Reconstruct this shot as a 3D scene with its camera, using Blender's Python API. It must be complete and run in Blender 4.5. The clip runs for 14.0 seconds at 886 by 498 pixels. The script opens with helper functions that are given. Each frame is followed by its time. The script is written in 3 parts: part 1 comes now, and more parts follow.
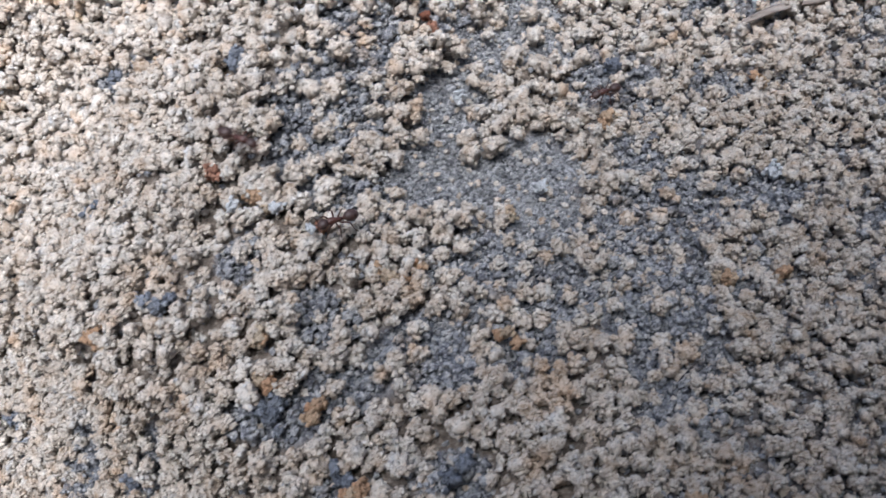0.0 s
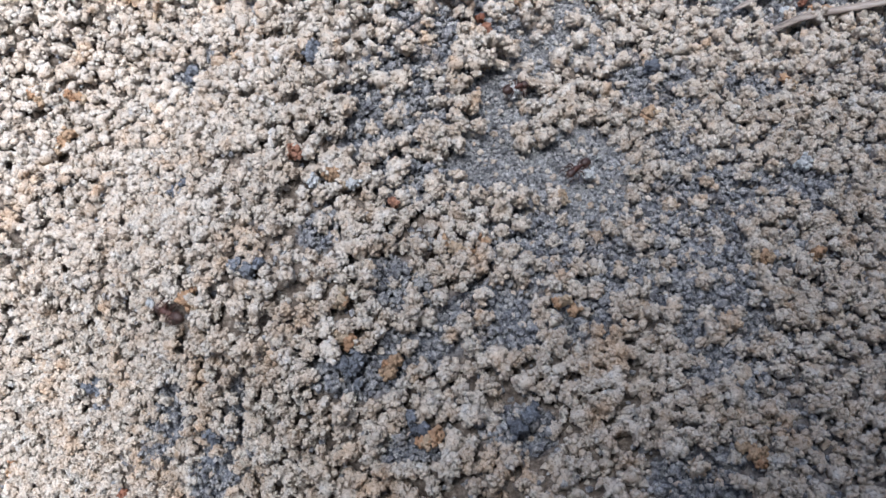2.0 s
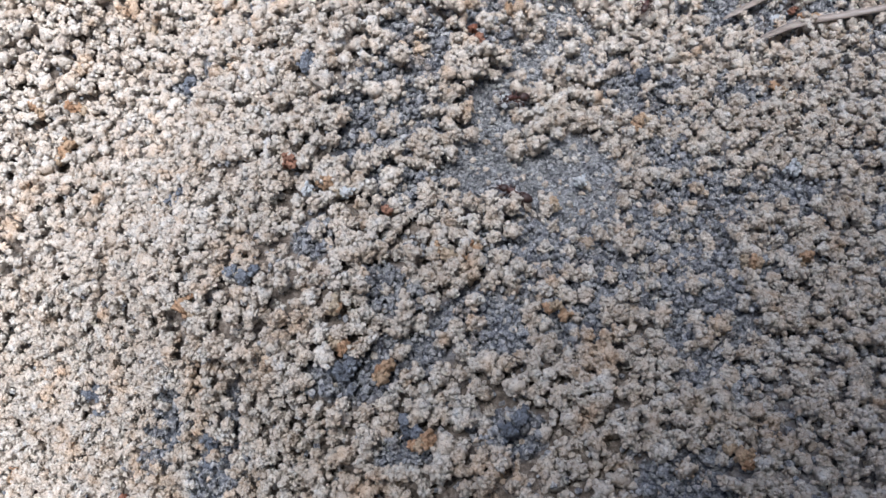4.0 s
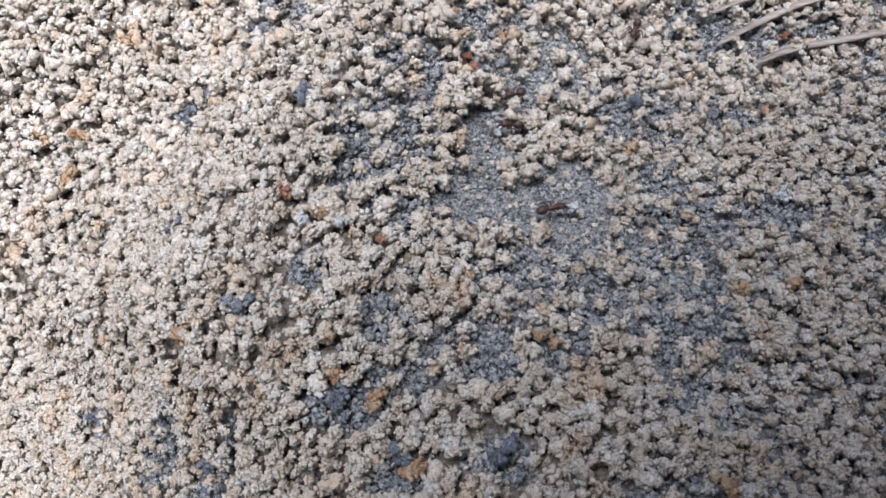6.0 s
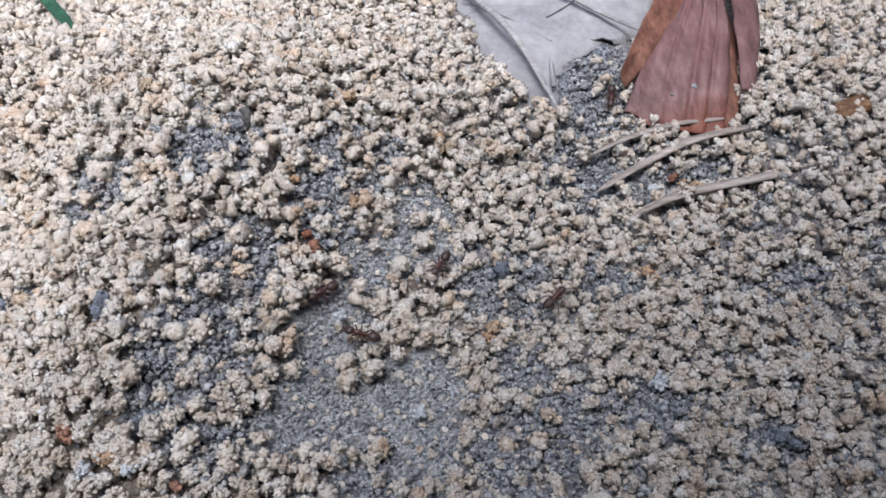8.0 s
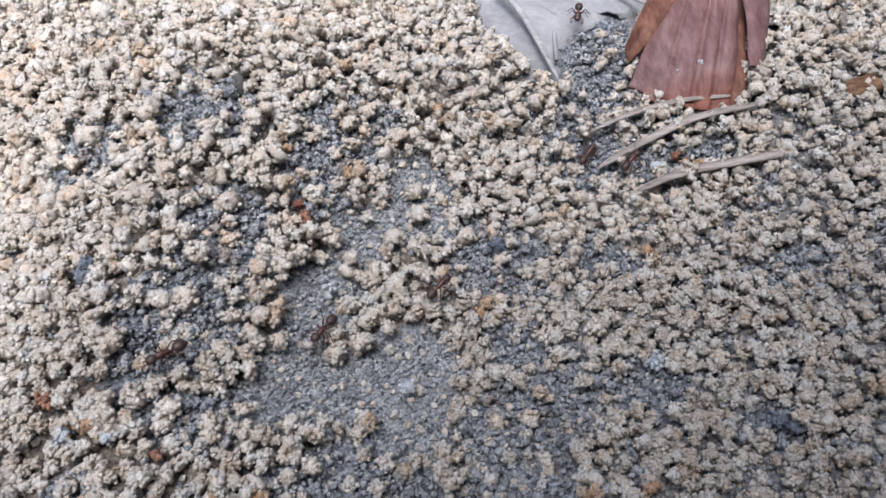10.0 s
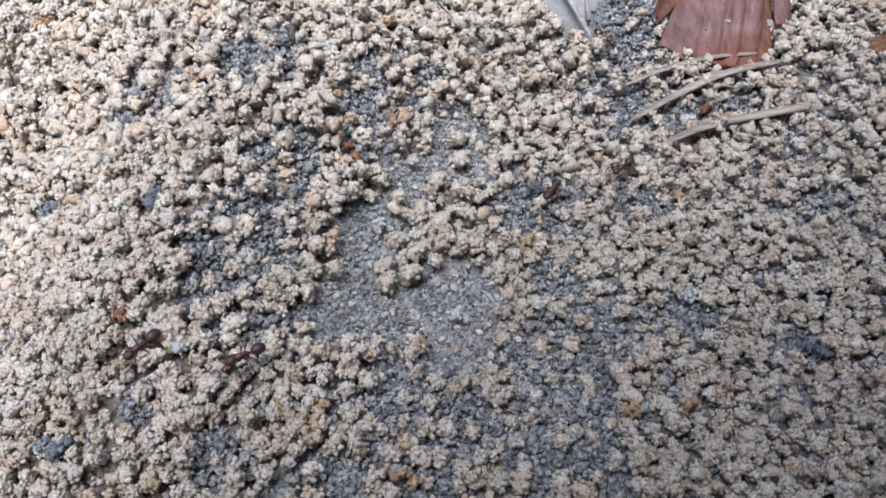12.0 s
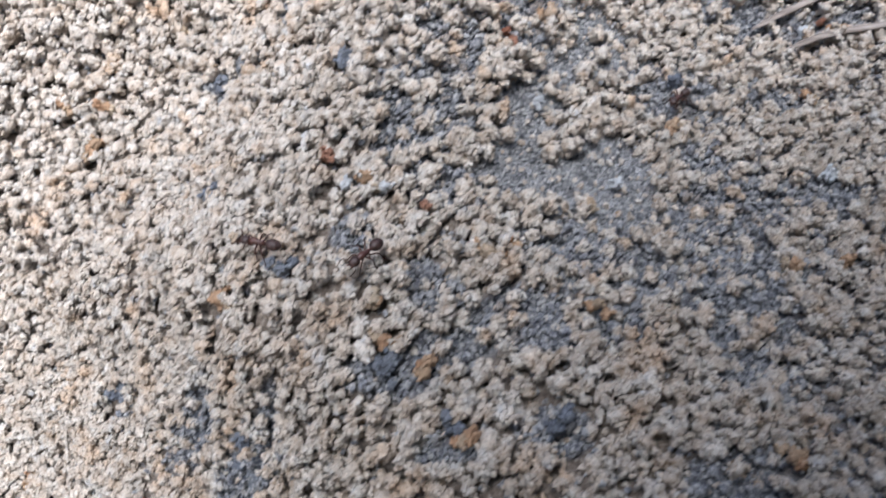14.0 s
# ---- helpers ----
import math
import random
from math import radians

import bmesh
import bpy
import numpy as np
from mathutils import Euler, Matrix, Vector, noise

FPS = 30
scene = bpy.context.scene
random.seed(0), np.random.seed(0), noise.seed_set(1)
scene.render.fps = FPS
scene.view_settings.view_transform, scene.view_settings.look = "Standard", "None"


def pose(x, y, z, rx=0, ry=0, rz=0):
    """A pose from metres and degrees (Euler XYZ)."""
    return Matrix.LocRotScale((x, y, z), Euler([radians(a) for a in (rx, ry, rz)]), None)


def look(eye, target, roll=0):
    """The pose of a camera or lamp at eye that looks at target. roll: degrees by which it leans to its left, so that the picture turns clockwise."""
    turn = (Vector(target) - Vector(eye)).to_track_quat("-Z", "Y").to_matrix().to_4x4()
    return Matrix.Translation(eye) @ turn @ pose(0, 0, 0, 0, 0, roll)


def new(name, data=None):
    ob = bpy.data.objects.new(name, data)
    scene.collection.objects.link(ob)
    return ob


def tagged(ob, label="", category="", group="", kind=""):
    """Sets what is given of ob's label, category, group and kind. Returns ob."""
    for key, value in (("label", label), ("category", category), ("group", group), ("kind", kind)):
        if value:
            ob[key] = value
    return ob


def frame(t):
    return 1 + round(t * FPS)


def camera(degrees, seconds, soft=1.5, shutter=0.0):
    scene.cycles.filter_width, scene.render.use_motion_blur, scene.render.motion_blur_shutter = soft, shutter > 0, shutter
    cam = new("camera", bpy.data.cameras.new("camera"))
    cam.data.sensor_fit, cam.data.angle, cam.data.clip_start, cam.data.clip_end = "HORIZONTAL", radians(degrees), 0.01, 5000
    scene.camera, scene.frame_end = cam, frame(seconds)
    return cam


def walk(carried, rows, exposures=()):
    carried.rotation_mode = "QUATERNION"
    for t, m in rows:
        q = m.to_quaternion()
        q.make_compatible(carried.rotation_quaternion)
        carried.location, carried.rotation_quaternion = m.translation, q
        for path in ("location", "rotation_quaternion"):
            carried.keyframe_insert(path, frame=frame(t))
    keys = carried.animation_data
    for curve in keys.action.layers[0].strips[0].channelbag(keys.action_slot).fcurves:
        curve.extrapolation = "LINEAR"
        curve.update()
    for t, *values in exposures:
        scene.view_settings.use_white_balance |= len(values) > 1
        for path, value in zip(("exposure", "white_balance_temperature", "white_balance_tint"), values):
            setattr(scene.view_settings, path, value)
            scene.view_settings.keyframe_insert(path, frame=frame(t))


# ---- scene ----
cam = camera(58.0, 14.0, soft=1.5, shutter=0.6)
# seconds, eye, aim, roll
PATH = [
    (0, (-0.00152, 0.00359, 0.07104), (0.0144, 0.7001, -0.6463), 1.23),
    (0.5, (-0.00482, 0.00019, 0.06930), (0.0070, 0.7091, -0.6359), 1.20),
    (1, (-0.00632, -0.00240, 0.07012), (0.0008, 0.7111, -0.6305), 0.99),
    (1.5, (-0.00782, -0.00585, 0.07163), (-0.0012, 0.7089, -0.6277), 1.08),
    (2, (-0.00866, -0.00622, 0.07162), (0.0030, 0.7164, -0.6195), 1.55),
    (2.5, (-0.00331, -0.00544, 0.07371), (0.0039, 0.7223, -0.6121), 0.81),
    (3, (-0.00526, -0.00608, 0.07522), (0.0023, 0.7257, -0.6063), 1.05),
    (3.2, (-0.00788, -0.00699, 0.07361), (0.0025, 0.7193, -0.6137), 1.25),
    (5.3, (-0.00608, -0.00764, 0.07239), (-0.0079, 0.7275, -0.6055), 0.54),
    (5.5, (-0.00617, -0.00754, 0.07325), (-0.0071, 0.7273, -0.6050), 0.68),
    (6, (-0.00541, -0.00724, 0.07577), (-0.0087, 0.7298, -0.6001), 0.39),
    (6.5, (-0.00393, -0.00470, 0.07530), (-0.0038, 0.7393, -0.5929), 0.49),
    (7, (0.00450, 0.00480, 0.08276), (0.0059, 0.7580, -0.5751), -0.10),
    (7.5, (0.01055, 0.01281, 0.08721), (0.0226, 0.7693, -0.5667), -0.27),
    (7.7, (0.01386, 0.01659, 0.08636), (0.0266, 0.7749, -0.5654), -0.78),
    (9.8, (0.01757, 0.01921, 0.08131), (0.0125, 0.7633, -0.5867), -0.91),
    (10, (0.01718, 0.01833, 0.08191), (0.0156, 0.7637, -0.5848), -0.45),
    (10.5, (0.01514, 0.01513, 0.08154), (0.0100, 0.7617, -0.5838), -0.62),
    (11, (0.01154, 0.01294, 0.08059), (0.0063, 0.7595, -0.5847), -0.30),
    (11.5, (0.01025, 0.01145, 0.08121), (0.0069, 0.7605, -0.5813), -0.24),
    (12, (0.01185, 0.00822, 0.07876), (0.0038, 0.7572, -0.5838), -0.44),
    (12.5, (0.01113, 0.00815, 0.07719), (0.0032, 0.7589, -0.5833), -0.53),
    (13, (0.00483, 0.00414, 0.07584), (0.0126, 0.7547, -0.5849), 0.79),
    (13.5, (-0.00490, -0.00449, 0.07473), (0.0021, 0.7478, -0.5840), 1.28),
    (14, (-0.01249, -0.00908, 0.06849), (-0.0007, 0.7454, -0.5877), 1.92),
]
walk(cam, [(t, look(eye, aim, roll)) for t, eye, aim, roll in PATH], exposures=[(0.0, 0.74, 5850, 11), (3.0, 0.74, 5850, 11), (6.4, 0.74, 5850, 11), (7.0, 0.63, 5850, 11), (7.5, 0.59, 5850, 11), (10.5, 0.72, 5850, 11), (11.5, 0.70, 5850, 11), (13.0, 0.78, 5850, 11), (14.0, 0.75, 5850, 11)])

# ---- light ----
SUN_FROM = Vector((-0.09, -0.44, 0.89)).normalized()
world = bpy.data.worlds.new("overcast_sky")
scene.world = world
world.use_nodes = True
wn = world.node_tree.nodes
sky = wn.new("ShaderNodeTexSky")
sky.sky_type, sky.sun_disc = "NISHITA", False
sky.sun_elevation = math.asin(SUN_FROM.z)
sky.sun_rotation = -math.atan2(SUN_FROM.x, SUN_FROM.y)
sky.air_density, sky.dust_density, sky.ozone_density = 1.0, 6.0, 1.0
world.node_tree.links.new(sky.outputs[0], wn["Background"].inputs[0])
wn["Background"].inputs[1].default_value = 0.105
sun_data = bpy.data.lights.new("sun", "SUN")
sun_data.energy, sun_data.angle, sun_data.color = 4.4, radians(39), (1.0, 0.985, 0.965)
sun = new("sun", sun_data)
sun.matrix_world = look(SUN_FROM * 3, (0, 0, 0))

# ---- materials ----


def ramp(nt, stops, source):
    node = nt.nodes.new("ShaderNodeValToRGB")
    els = node.color_ramp.elements
    while len(els) < len(stops):
        els.new(0.5)
    for el, (pos, col) in zip(els, stops):
        el.position, el.color = pos, (*col, 1)
    nt.links.new(source, node.inputs[0])
    return node.outputs[0]


def mixed(nt, kind, a, b, amount):
    node = nt.nodes.new("ShaderNodeMix")
    node.data_type, node.blend_type = "RGBA", kind
    for value, socket in ((amount, node.inputs[0]), (a, node.inputs[6]), (b, node.inputs[7])):
        if isinstance(value, bpy.types.NodeSocket):
            nt.links.new(value, socket)
        elif isinstance(value, (int, float)):
            socket.default_value = value
        else:
            socket.default_value = (*value, 1)
    return node.outputs[2]


def noisy(nt, scale, detail=3.0, rough=0.6, stretch=None):
    # things that move carry their grain with them; the mound's pieces take it from the place where they lie
    if nt.get("own_grain", True):
        out = nt.nodes.new("ShaderNodeTexCoord").outputs["Object"]
    else:
        out = nt.nodes.new("ShaderNodeNewGeometry").outputs["Position"]
    if stretch:
        m = nt.nodes.new("ShaderNodeMapping")
        m.inputs["Scale"].default_value = stretch
        nt.links.new(out, m.inputs["Vector"])
        out = m.outputs[0]
    n = nt.nodes.new("ShaderNodeTexNoise")
    n.inputs["Scale"].default_value, n.inputs["Detail"].default_value, n.inputs["Roughness"].default_value = scale, detail, rough
    nt.links.new(out, n.inputs["Vector"])
    return n.outputs[0]


def material(name, stops, source="island", grain=(3600, 0.30), wide=(300, 0.25), bump=(4200, 0.0009), rough=0.9, stretch=None, spec=0.25, own=True):
    """Colour by piece or by stains of a given scale, then by grain, crumb and wide stains; scales are per metre."""
    mat = bpy.data.materials.new(name)
    mat.use_nodes = True
    nt = mat.node_tree
    nt["own_grain"] = own
    bsdf = nt.nodes["Principled BSDF"]
    if source == "object":
        pick = nt.nodes.new("ShaderNodeObjectInfo").outputs["Random"]
    elif source == "island":
        pick = nt.nodes.new("ShaderNodeNewGeometry").outputs["Random Per Island"]
    else:
        pick = noisy(nt, source, 4.0, 0.65, stretch)
    col = ramp(nt, stops, pick)
    fine = ramp(nt, [(0.3, (1 - grain[1],) * 3), (0.7, (1.0,) * 3)], noisy(nt, grain[0], 4.0, 0.7, stretch))
    col = mixed(nt, "MULTIPLY", col, fine, 1.0)
    broad = ramp(nt, [(0.35, (1 - wide[1],) * 3), (0.65, (1.0,) * 3)], noisy(nt, wide[0], 3.0, 0.5, stretch))
    col = mixed(nt, "MULTIPLY", col, broad, 1.0)
    nt.links.new(col, bsdf.inputs["Base Color"])
    bsdf.inputs["Roughness"].default_value = rough
    bsdf.inputs["Specular IOR Level"].default_value = spec
    b = nt.nodes.new("ShaderNodeBump")
    b.inputs["Strength"].default_value, b.inputs["Distance"].default_value = 1.0, bump[1]
    nt.links.new(noisy(nt, bump[0], 3.0, 0.7, stretch), b.inputs["Height"])
    nt.links.new(b.outputs[0], bsdf.inputs["Normal"])
    return mat


def crumbly(name, stops, dust, scale=430.0, grain=(2600, 0.24), own=True):
    """Soil crumbs in one mesh: a tone for each crumb, a lighter or darker one for each sand grain stuck to it."""
    mat = material(name, stops, scale, grain=grain, wide=(90, 0.12), bump=(4200, 0.00042), rough=1.0, spec=0.05, own=own)
    nt = mat.node_tree
    bsdf = nt.nodes["Principled BSDF"]
    before = bsdf.inputs["Base Color"].links[0].from_socket
    each = nt.nodes.new("ShaderNodeNewGeometry").outputs["Random Per Island"]
    tone = ramp(nt, [(0.0, (0.84, 0.83, 0.83)), (0.35, (0.96, 0.96, 0.96)), (1.0, dust)], each)
    toned = mixed(nt, "MULTIPLY", before, tone, 1.0)
    specks = ramp(nt, [(0.35, (0.60, 0.57, 0.55)), (0.43, (1.0, 1.0, 1.0)), (0.60, (1.0, 1.0, 1.0)), (0.68, (1.13, 1.12, 1.11))], noisy(nt, 3300.0, 2.0, 0.6))
    toned = mixed(nt, "MULTIPLY", toned, specks, 1.0)
    rusty = ramp(nt, [(0.29, (0.97, 0.85, 0.74)), (0.42, (1.0, 1.0, 1.0))], noisy(nt, 150.0, 2.0, 0.5))
    nt.links.new(mixed(nt, "MULTIPLY", toned, rusty, 1.0), bsdf.inputs["Base Color"])
    return mat


BEIGE = [(0.30, (0.50, 0.38, 0.275)), (0.37, (0.71, 0.59, 0.475)), (0.50, (0.79, 0.70, 0.60)), (0.62, (0.82, 0.765, 0.69)), (0.74, (0.75, 0.75, 0.755))]
GREY = [(0.32, (0.115, 0.12, 0.143)), (0.42, (0.305, 0.312, 0.343)), (0.52, (0.51, 0.517, 0.53)), (0.61, (0.70, 0.69, 0.68))]
m_beige = crumbly("beige_soil_crumb", BEIGE, (1.0, 1.0, 1.0))
m_piece = crumbly("beige_soil_piece", BEIGE, (1.0, 1.0, 1.0), own=False)
m_grey = crumbly("grey_soil_crumb", GREY, (1.0, 1.0, 1.0), 1100.0, (4200, 0.45))
m_grit = material("fine_sand_grit", [(0.0, (0.15, 0.153, 0.17)), (0.2, (0.39, 0.393, 0.41)), (0.6, (0.65, 0.645, 0.64)), (1.0, (0.88, 0.87, 0.86))], "island", grain=(5000, 0.25), bump=(5000, 0.001), rough=1.0, spec=0.05)
m_ground = material("packed_grey_sand", [(0.30, (0.07, 0.077, 0.098)), (0.45, (0.16, 0.172, 0.205)), (0.56, (0.30, 0.315, 0.345)), (0.70, (0.52, 0.52, 0.53))], 1500.0, grain=(1500, 0.35), wide=(60, 0.25), bump=(2300, 0.0005))
# where ants have trodden it the sand is paler and finer: the ground's own "trodden" share mixes the two
nt = m_ground.node_tree
trod = nt.nodes.new("ShaderNodeAttribute")
trod.attribute_name = "trodden"
pale = ramp(nt, [(0.30, (0.11, 0.112, 0.12)), (0.46, (0.25, 0.252, 0.262)), (0.58, (0.42, 0.42, 0.425)), (0.72, (0.64, 0.635, 0.63))], noisy(nt, 3400.0, 4.0, 0.65))
shader = nt.nodes["Principled BSDF"]
dark = shader.inputs["Base Color"].links[0].from_socket
nt.links.new(mixed(nt, "MIX", dark, pale, trod.outputs["Fac"]), shader.inputs["Base Color"])
# where crumbs lie deep the soil between them is brown, not blue-grey
heaped = nt.nodes.new("ShaderNodeAttribute")
heaped.attribute_name = "heaped"
soil = ramp(nt, [(0.30, (0.07, 0.055, 0.045)), (0.5, (0.16, 0.13, 0.105)), (0.7, (0.33, 0.285, 0.24))], noisy(nt, 1800.0, 4.0, 0.65))
so_far = shader.inputs["Base Color"].links[0].from_socket
nt.links.new(mixed(nt, "MIX", so_far, soil, heaped.outputs["Fac"]), shader.inputs["Base Color"])
m_orange = material("rust_orange_granule", [(0.0, (0.76, 0.46, 0.28)), (0.5, (0.81, 0.58, 0.39)), (1.0, (0.84, 0.70, 0.53))], "object", grain=(2600, 0.34), wide=(700, 0.2), bump=(4200, 0.0007), rough=1.0, spec=0.05, own=False)
m_red = material("brick_red_granule", [(0.0, (0.50, 0.22, 0.145)), (1.0, (0.70, 0.40, 0.28))], "object", grain=(2600, 0.42), wide=(700, 0.3), bump=(4200, 0.0007), rough=1.0, spec=0.05, own=False)
m_white = material("white_quartz_granule", [(0.0, (0.85, 0.87, 0.89)), (1.0, (0.90, 0.91, 0.92))], "object", grain=(3000, 0.08), wide=(300, 0.05), rough=0.6, own=False)
m_blue = material("blue_grey_granule", [(0.0, (0.33, 0.36, 0.43)), (1.0, (0.53, 0.56, 0.62))], "object", grain=(2600, 0.50), wide=(800, 0.35), bump=(4200, 0.0008), rough=1.0, spec=0.05, own=False)
m_husk = material("dry_red_brown_husk", [(0.30, (0.115, 0.050, 0.045)), (0.5, (0.200, 0.103, 0.096)), (0.7, (0.280, 0.168, 0.158))], 420.0, grain=(900, 0.25), wide=(80, 0.3), bump=(500, 0.0005), rough=0.62, stretch=(1.0, 0.09, 1.0), spec=0.35)
# the husk is rust-coloured at its open end
nt = m_husk.node_tree
split = nt.nodes.new("ShaderNodeSeparateXYZ")
nt.links.new(nt.nodes.new("ShaderNodeTexCoord").outputs["Object"], split.inputs[0])
reach = nt.nodes.new("ShaderNodeMapRange")
reach.inputs["From Min"].default_value, reach.inputs["From Max"].default_value = 0.0030, -0.0020
nt.links.new(split.outputs["Y"], reach.inputs["Value"])
shader = nt.nodes["Principled BSDF"]
plain = shader.inputs["Base Color"].links[0].from_socket
rust = mixed(nt, "MULTIPLY", plain, (1.10, 0.70, 0.45), 1.0)
nt.links.new(mixed(nt, "MIX", plain, rust, reach.outputs[0]), shader.inputs["Base Color"])
m_strip = material("orange_brown_husk_lining", [(0.30, (0.10, 0.038, 0.024)), (0.55, (0.20, 0.085, 0.055)), (0.75, (0.30, 0.155, 0.105))], 500.0, grain=(1000, 0.3), wide=(90, 0.3), bump=(600, 0.0004), rough=0.7, stretch=(1.0, 0.1, 1.0))
m_paper = material("bleached_dead_leaf", [(0.3, (0.20, 0.195, 0.20)), (0.5, (0.28, 0.272, 0.277)), (0.7, (0.37, 0.358, 0.358))], 130.0, grain=(900, 0.2), wide=(45, 0.25), bump=(260, 0.0006), rough=0.75)
m_straw = material("weathered_straw", [(0.3, (0.20, 0.158, 0.132)), (0.55, (0.36, 0.305, 0.265)), (0.75, (0.52, 0.465, 0.42))], 900.0, grain=(1600, 0.3), wide=(120, 0.25), bump=(1200, 0.0002), rough=0.7, stretch=(0.12, 1.0, 1.0))
m_stem = material("bleached_stem", [(0.3, (0.26, 0.245, 0.235)), (0.55, (0.38, 0.365, 0.355)), (0.75, (0.50, 0.49, 0.48))], 900.0, grain=(1600, 0.3), wide=(120, 0.25), bump=(1200, 0.0002), rough=0.7, stretch=(0.12, 1.0, 1.0))
m_brown = material("brown_bud_scale", [(0.3, (0.09, 0.042, 0.02)), (0.55, (0.23, 0.125, 0.065)), (0.78, (0.36, 0.23, 0.13))], 900.0, grain=(1800, 0.4), bump=(900, 0.0006), rough=0.6)
m_green = material("green_grass_blade", [(0.3, (0.035, 0.119, 0.063)), (0.7, (0.077, 0.210, 0.119))], 300.0, grain=(900, 0.2), rough=0.5)
# dark surface of the added wall that blocks light from the south
m_wall = material("dark_shade_wall", [(0.3, (0.05, 0.048, 0.045)), (0.55, (0.09, 0.086, 0.08)), (0.75, (0.14, 0.135, 0.125))], 60.0, grain=(700, 0.3), wide=(12, 0.3), bump=(400, 0.0005), rough=0.95)
m_bark = material("grey_bark_chip", [(0.3, (0.09, 0.085, 0.08)), (0.7, (0.24, 0.22, 0.20))], 700.0, grain=(1500, 0.4), rough=0.85)
m_ant_red = material("ant_red_brown_shell", [(0.3, (0.050, 0.017, 0.012)), (0.7, (0.095, 0.036, 0.025))], 1500.0, grain=(4000, 0.2), wide=(700, 0.2), bump=(6000, 0.00004), rough=0.42, spec=0.5)
m_ant_dark = material("ant_dark_brown_shell", [(0.3, (0.030, 0.014, 0.011)), (0.7, (0.062, 0.030, 0.023))], 1500.0, grain=(4000, 0.2), wide=(700, 0.2), bump=(6000, 0.00004), rough=0.5, spec=0.5)
m_ant_leg = material("ant_leg_shell", [(0.3, (0.041, 0.015, 0.009)), (0.7, (0.077, 0.030, 0.018))], 1500.0, grain=(4000, 0.2), wide=(700, 0.2), bump=(6000, 0.00003), rough=0.45, spec=0.4)

# ---- shape of the mound ----
# swells of the surface in millimetres, rows from west to east, south to north within a row
SWELL = [
    (-1.05, -2.41, -3.29, -3.74, -1.96, 3.87, 2.71),
    (-0.8, -2.31, -3.22, -2.89, -6.56, 2.18, 3.19),
    (1.58, 4.74, 0.48, 2.22, 0.09, 3.65, 2.69),
    (-4.43, 1.15, 2.3, 5.28, 5.82, 4.32, 2.21),
    (-0.75, 1.42, -1.95, -3.23, -1, -0.09, 3.12),
    (0.04, -0.31, -1.09, 0.26, -0.14, -2.11, 2.13),
    (-1.33, -0.62, -1.59, -3, -0.14, -3.17, -0.18),
    (-0.75, 0.04, -0.52, -1.94, -1.51, -4.45, 1.51),
    (-0.23, 0.02, 0.49, 0.2, -0.31, -1.26, 2.02),
]


def height(x, y):
    """The mound's surface in metres: a slope that rises to the north, swells on it, and a steep bank along its south-west side."""
    x, y = np.asarray(x, float) * 1000, np.asarray(y, float) * 1000
    z = 8.506 + 0.00784 * x + 14.273 * np.tanh((y - 90) / 80)
    over = 0.884 * np.logaddexp(0, np.clip((47.93 - 0.667 * (x + 25) - y) / 0.884, -300, 4000))
    z = z - 60 * (1 - np.exp(-2.99 * over / 60))
    for i, row in enumerate(SWELL):
        for j, k in enumerate(row):
            z = z + k * np.exp(-((x + 72 - 18 * i) ** 2 + (y - 40 - 16 * j) ** 2) / 450)
    return z / 1000


LATTICE = np.random.default_rng(5).random((128, 128))


def rough_noise(x, y, cell):
    """Smooth random numbers from 0 to 1 over the plan, with lumps of about the cell's size."""
    u, v = np.asarray(x) / cell, np.asarray(y) / cell
    i, j = np.floor(u).astype(int), np.floor(v).astype(int)
    a, b = u - i, v - j
    a, b = a * a * (3 - 2 * a), b * b * (3 - 2 * b)
    g = lambda p, q: LATTICE[p % 128, q % 128]
    return (g(i, j) * (1 - a) + g(i + 1, j) * a) * (1 - b) + (g(i, j + 1) * (1 - a) + g(i + 1, j + 1) * a) * b


# patches in millimetres: centre x, y, half widths
BARE = [
    (12, 110.5, 5.2, 7.5), (6, 101.8, 3.5, 4.2), (2, 93.3, 3.6, 5.2), (-1.1, 86.4, 3.1, 4.4), (4, 82.6, 7.6, 3.9), (13.1, 85.6, 6.3, 4.3),
    (1.1, 76.6, 6.5, 3.3), (11.1, 78.7, 6.4, 3.6), (9.1, 81.1, 6.9, 6.0), (-1.9, 79.7, 4.5, 4.2), (13.1, 75.3, 4.8, 3.9), (-4.2, 75.8, 3.6, 3.0), (-0.5, 90.5, 3.6, 3.2),
]
SPARSE = [
    (-15.9, 81.3, 5.8, 8.1), (-10.8, 92.9, 5.5, 6.4), (-12.1, 72.6, 4.5, 3.8), (8, 66.9, 9.0, 5.7), (-1, 55.3, 5.7, 4.1), (9.7, 57.9, 4.3, 5.0),
    (25.7, 65.4, 9.3, 6.4), (25.6, 57.1, 5.4, 3.8), (24.4, 49.9, 3.9, 3.5), (-17, 48, 4.8, 1.8), (-10, 51.3, 4.0, 2.4), (1, 42.1, 3.6, 2.6),
    (19.7, 36.5, 4.9, 3.6), (23.9, 102.1, 7.2, 6.2), (28.9, 85.6, 5.8, 7.0), (-35, 47, 5.2, 2.4), (-41.5, 52.1, 4.7, 1.9), (-10, 40.9, 3.1, 1.4),
    (39.9, 103.6, 5.4, 4.0), (-13.1, 58, 3.8, 2.8), (-22, 63.1, 2.3, 2.2),
]
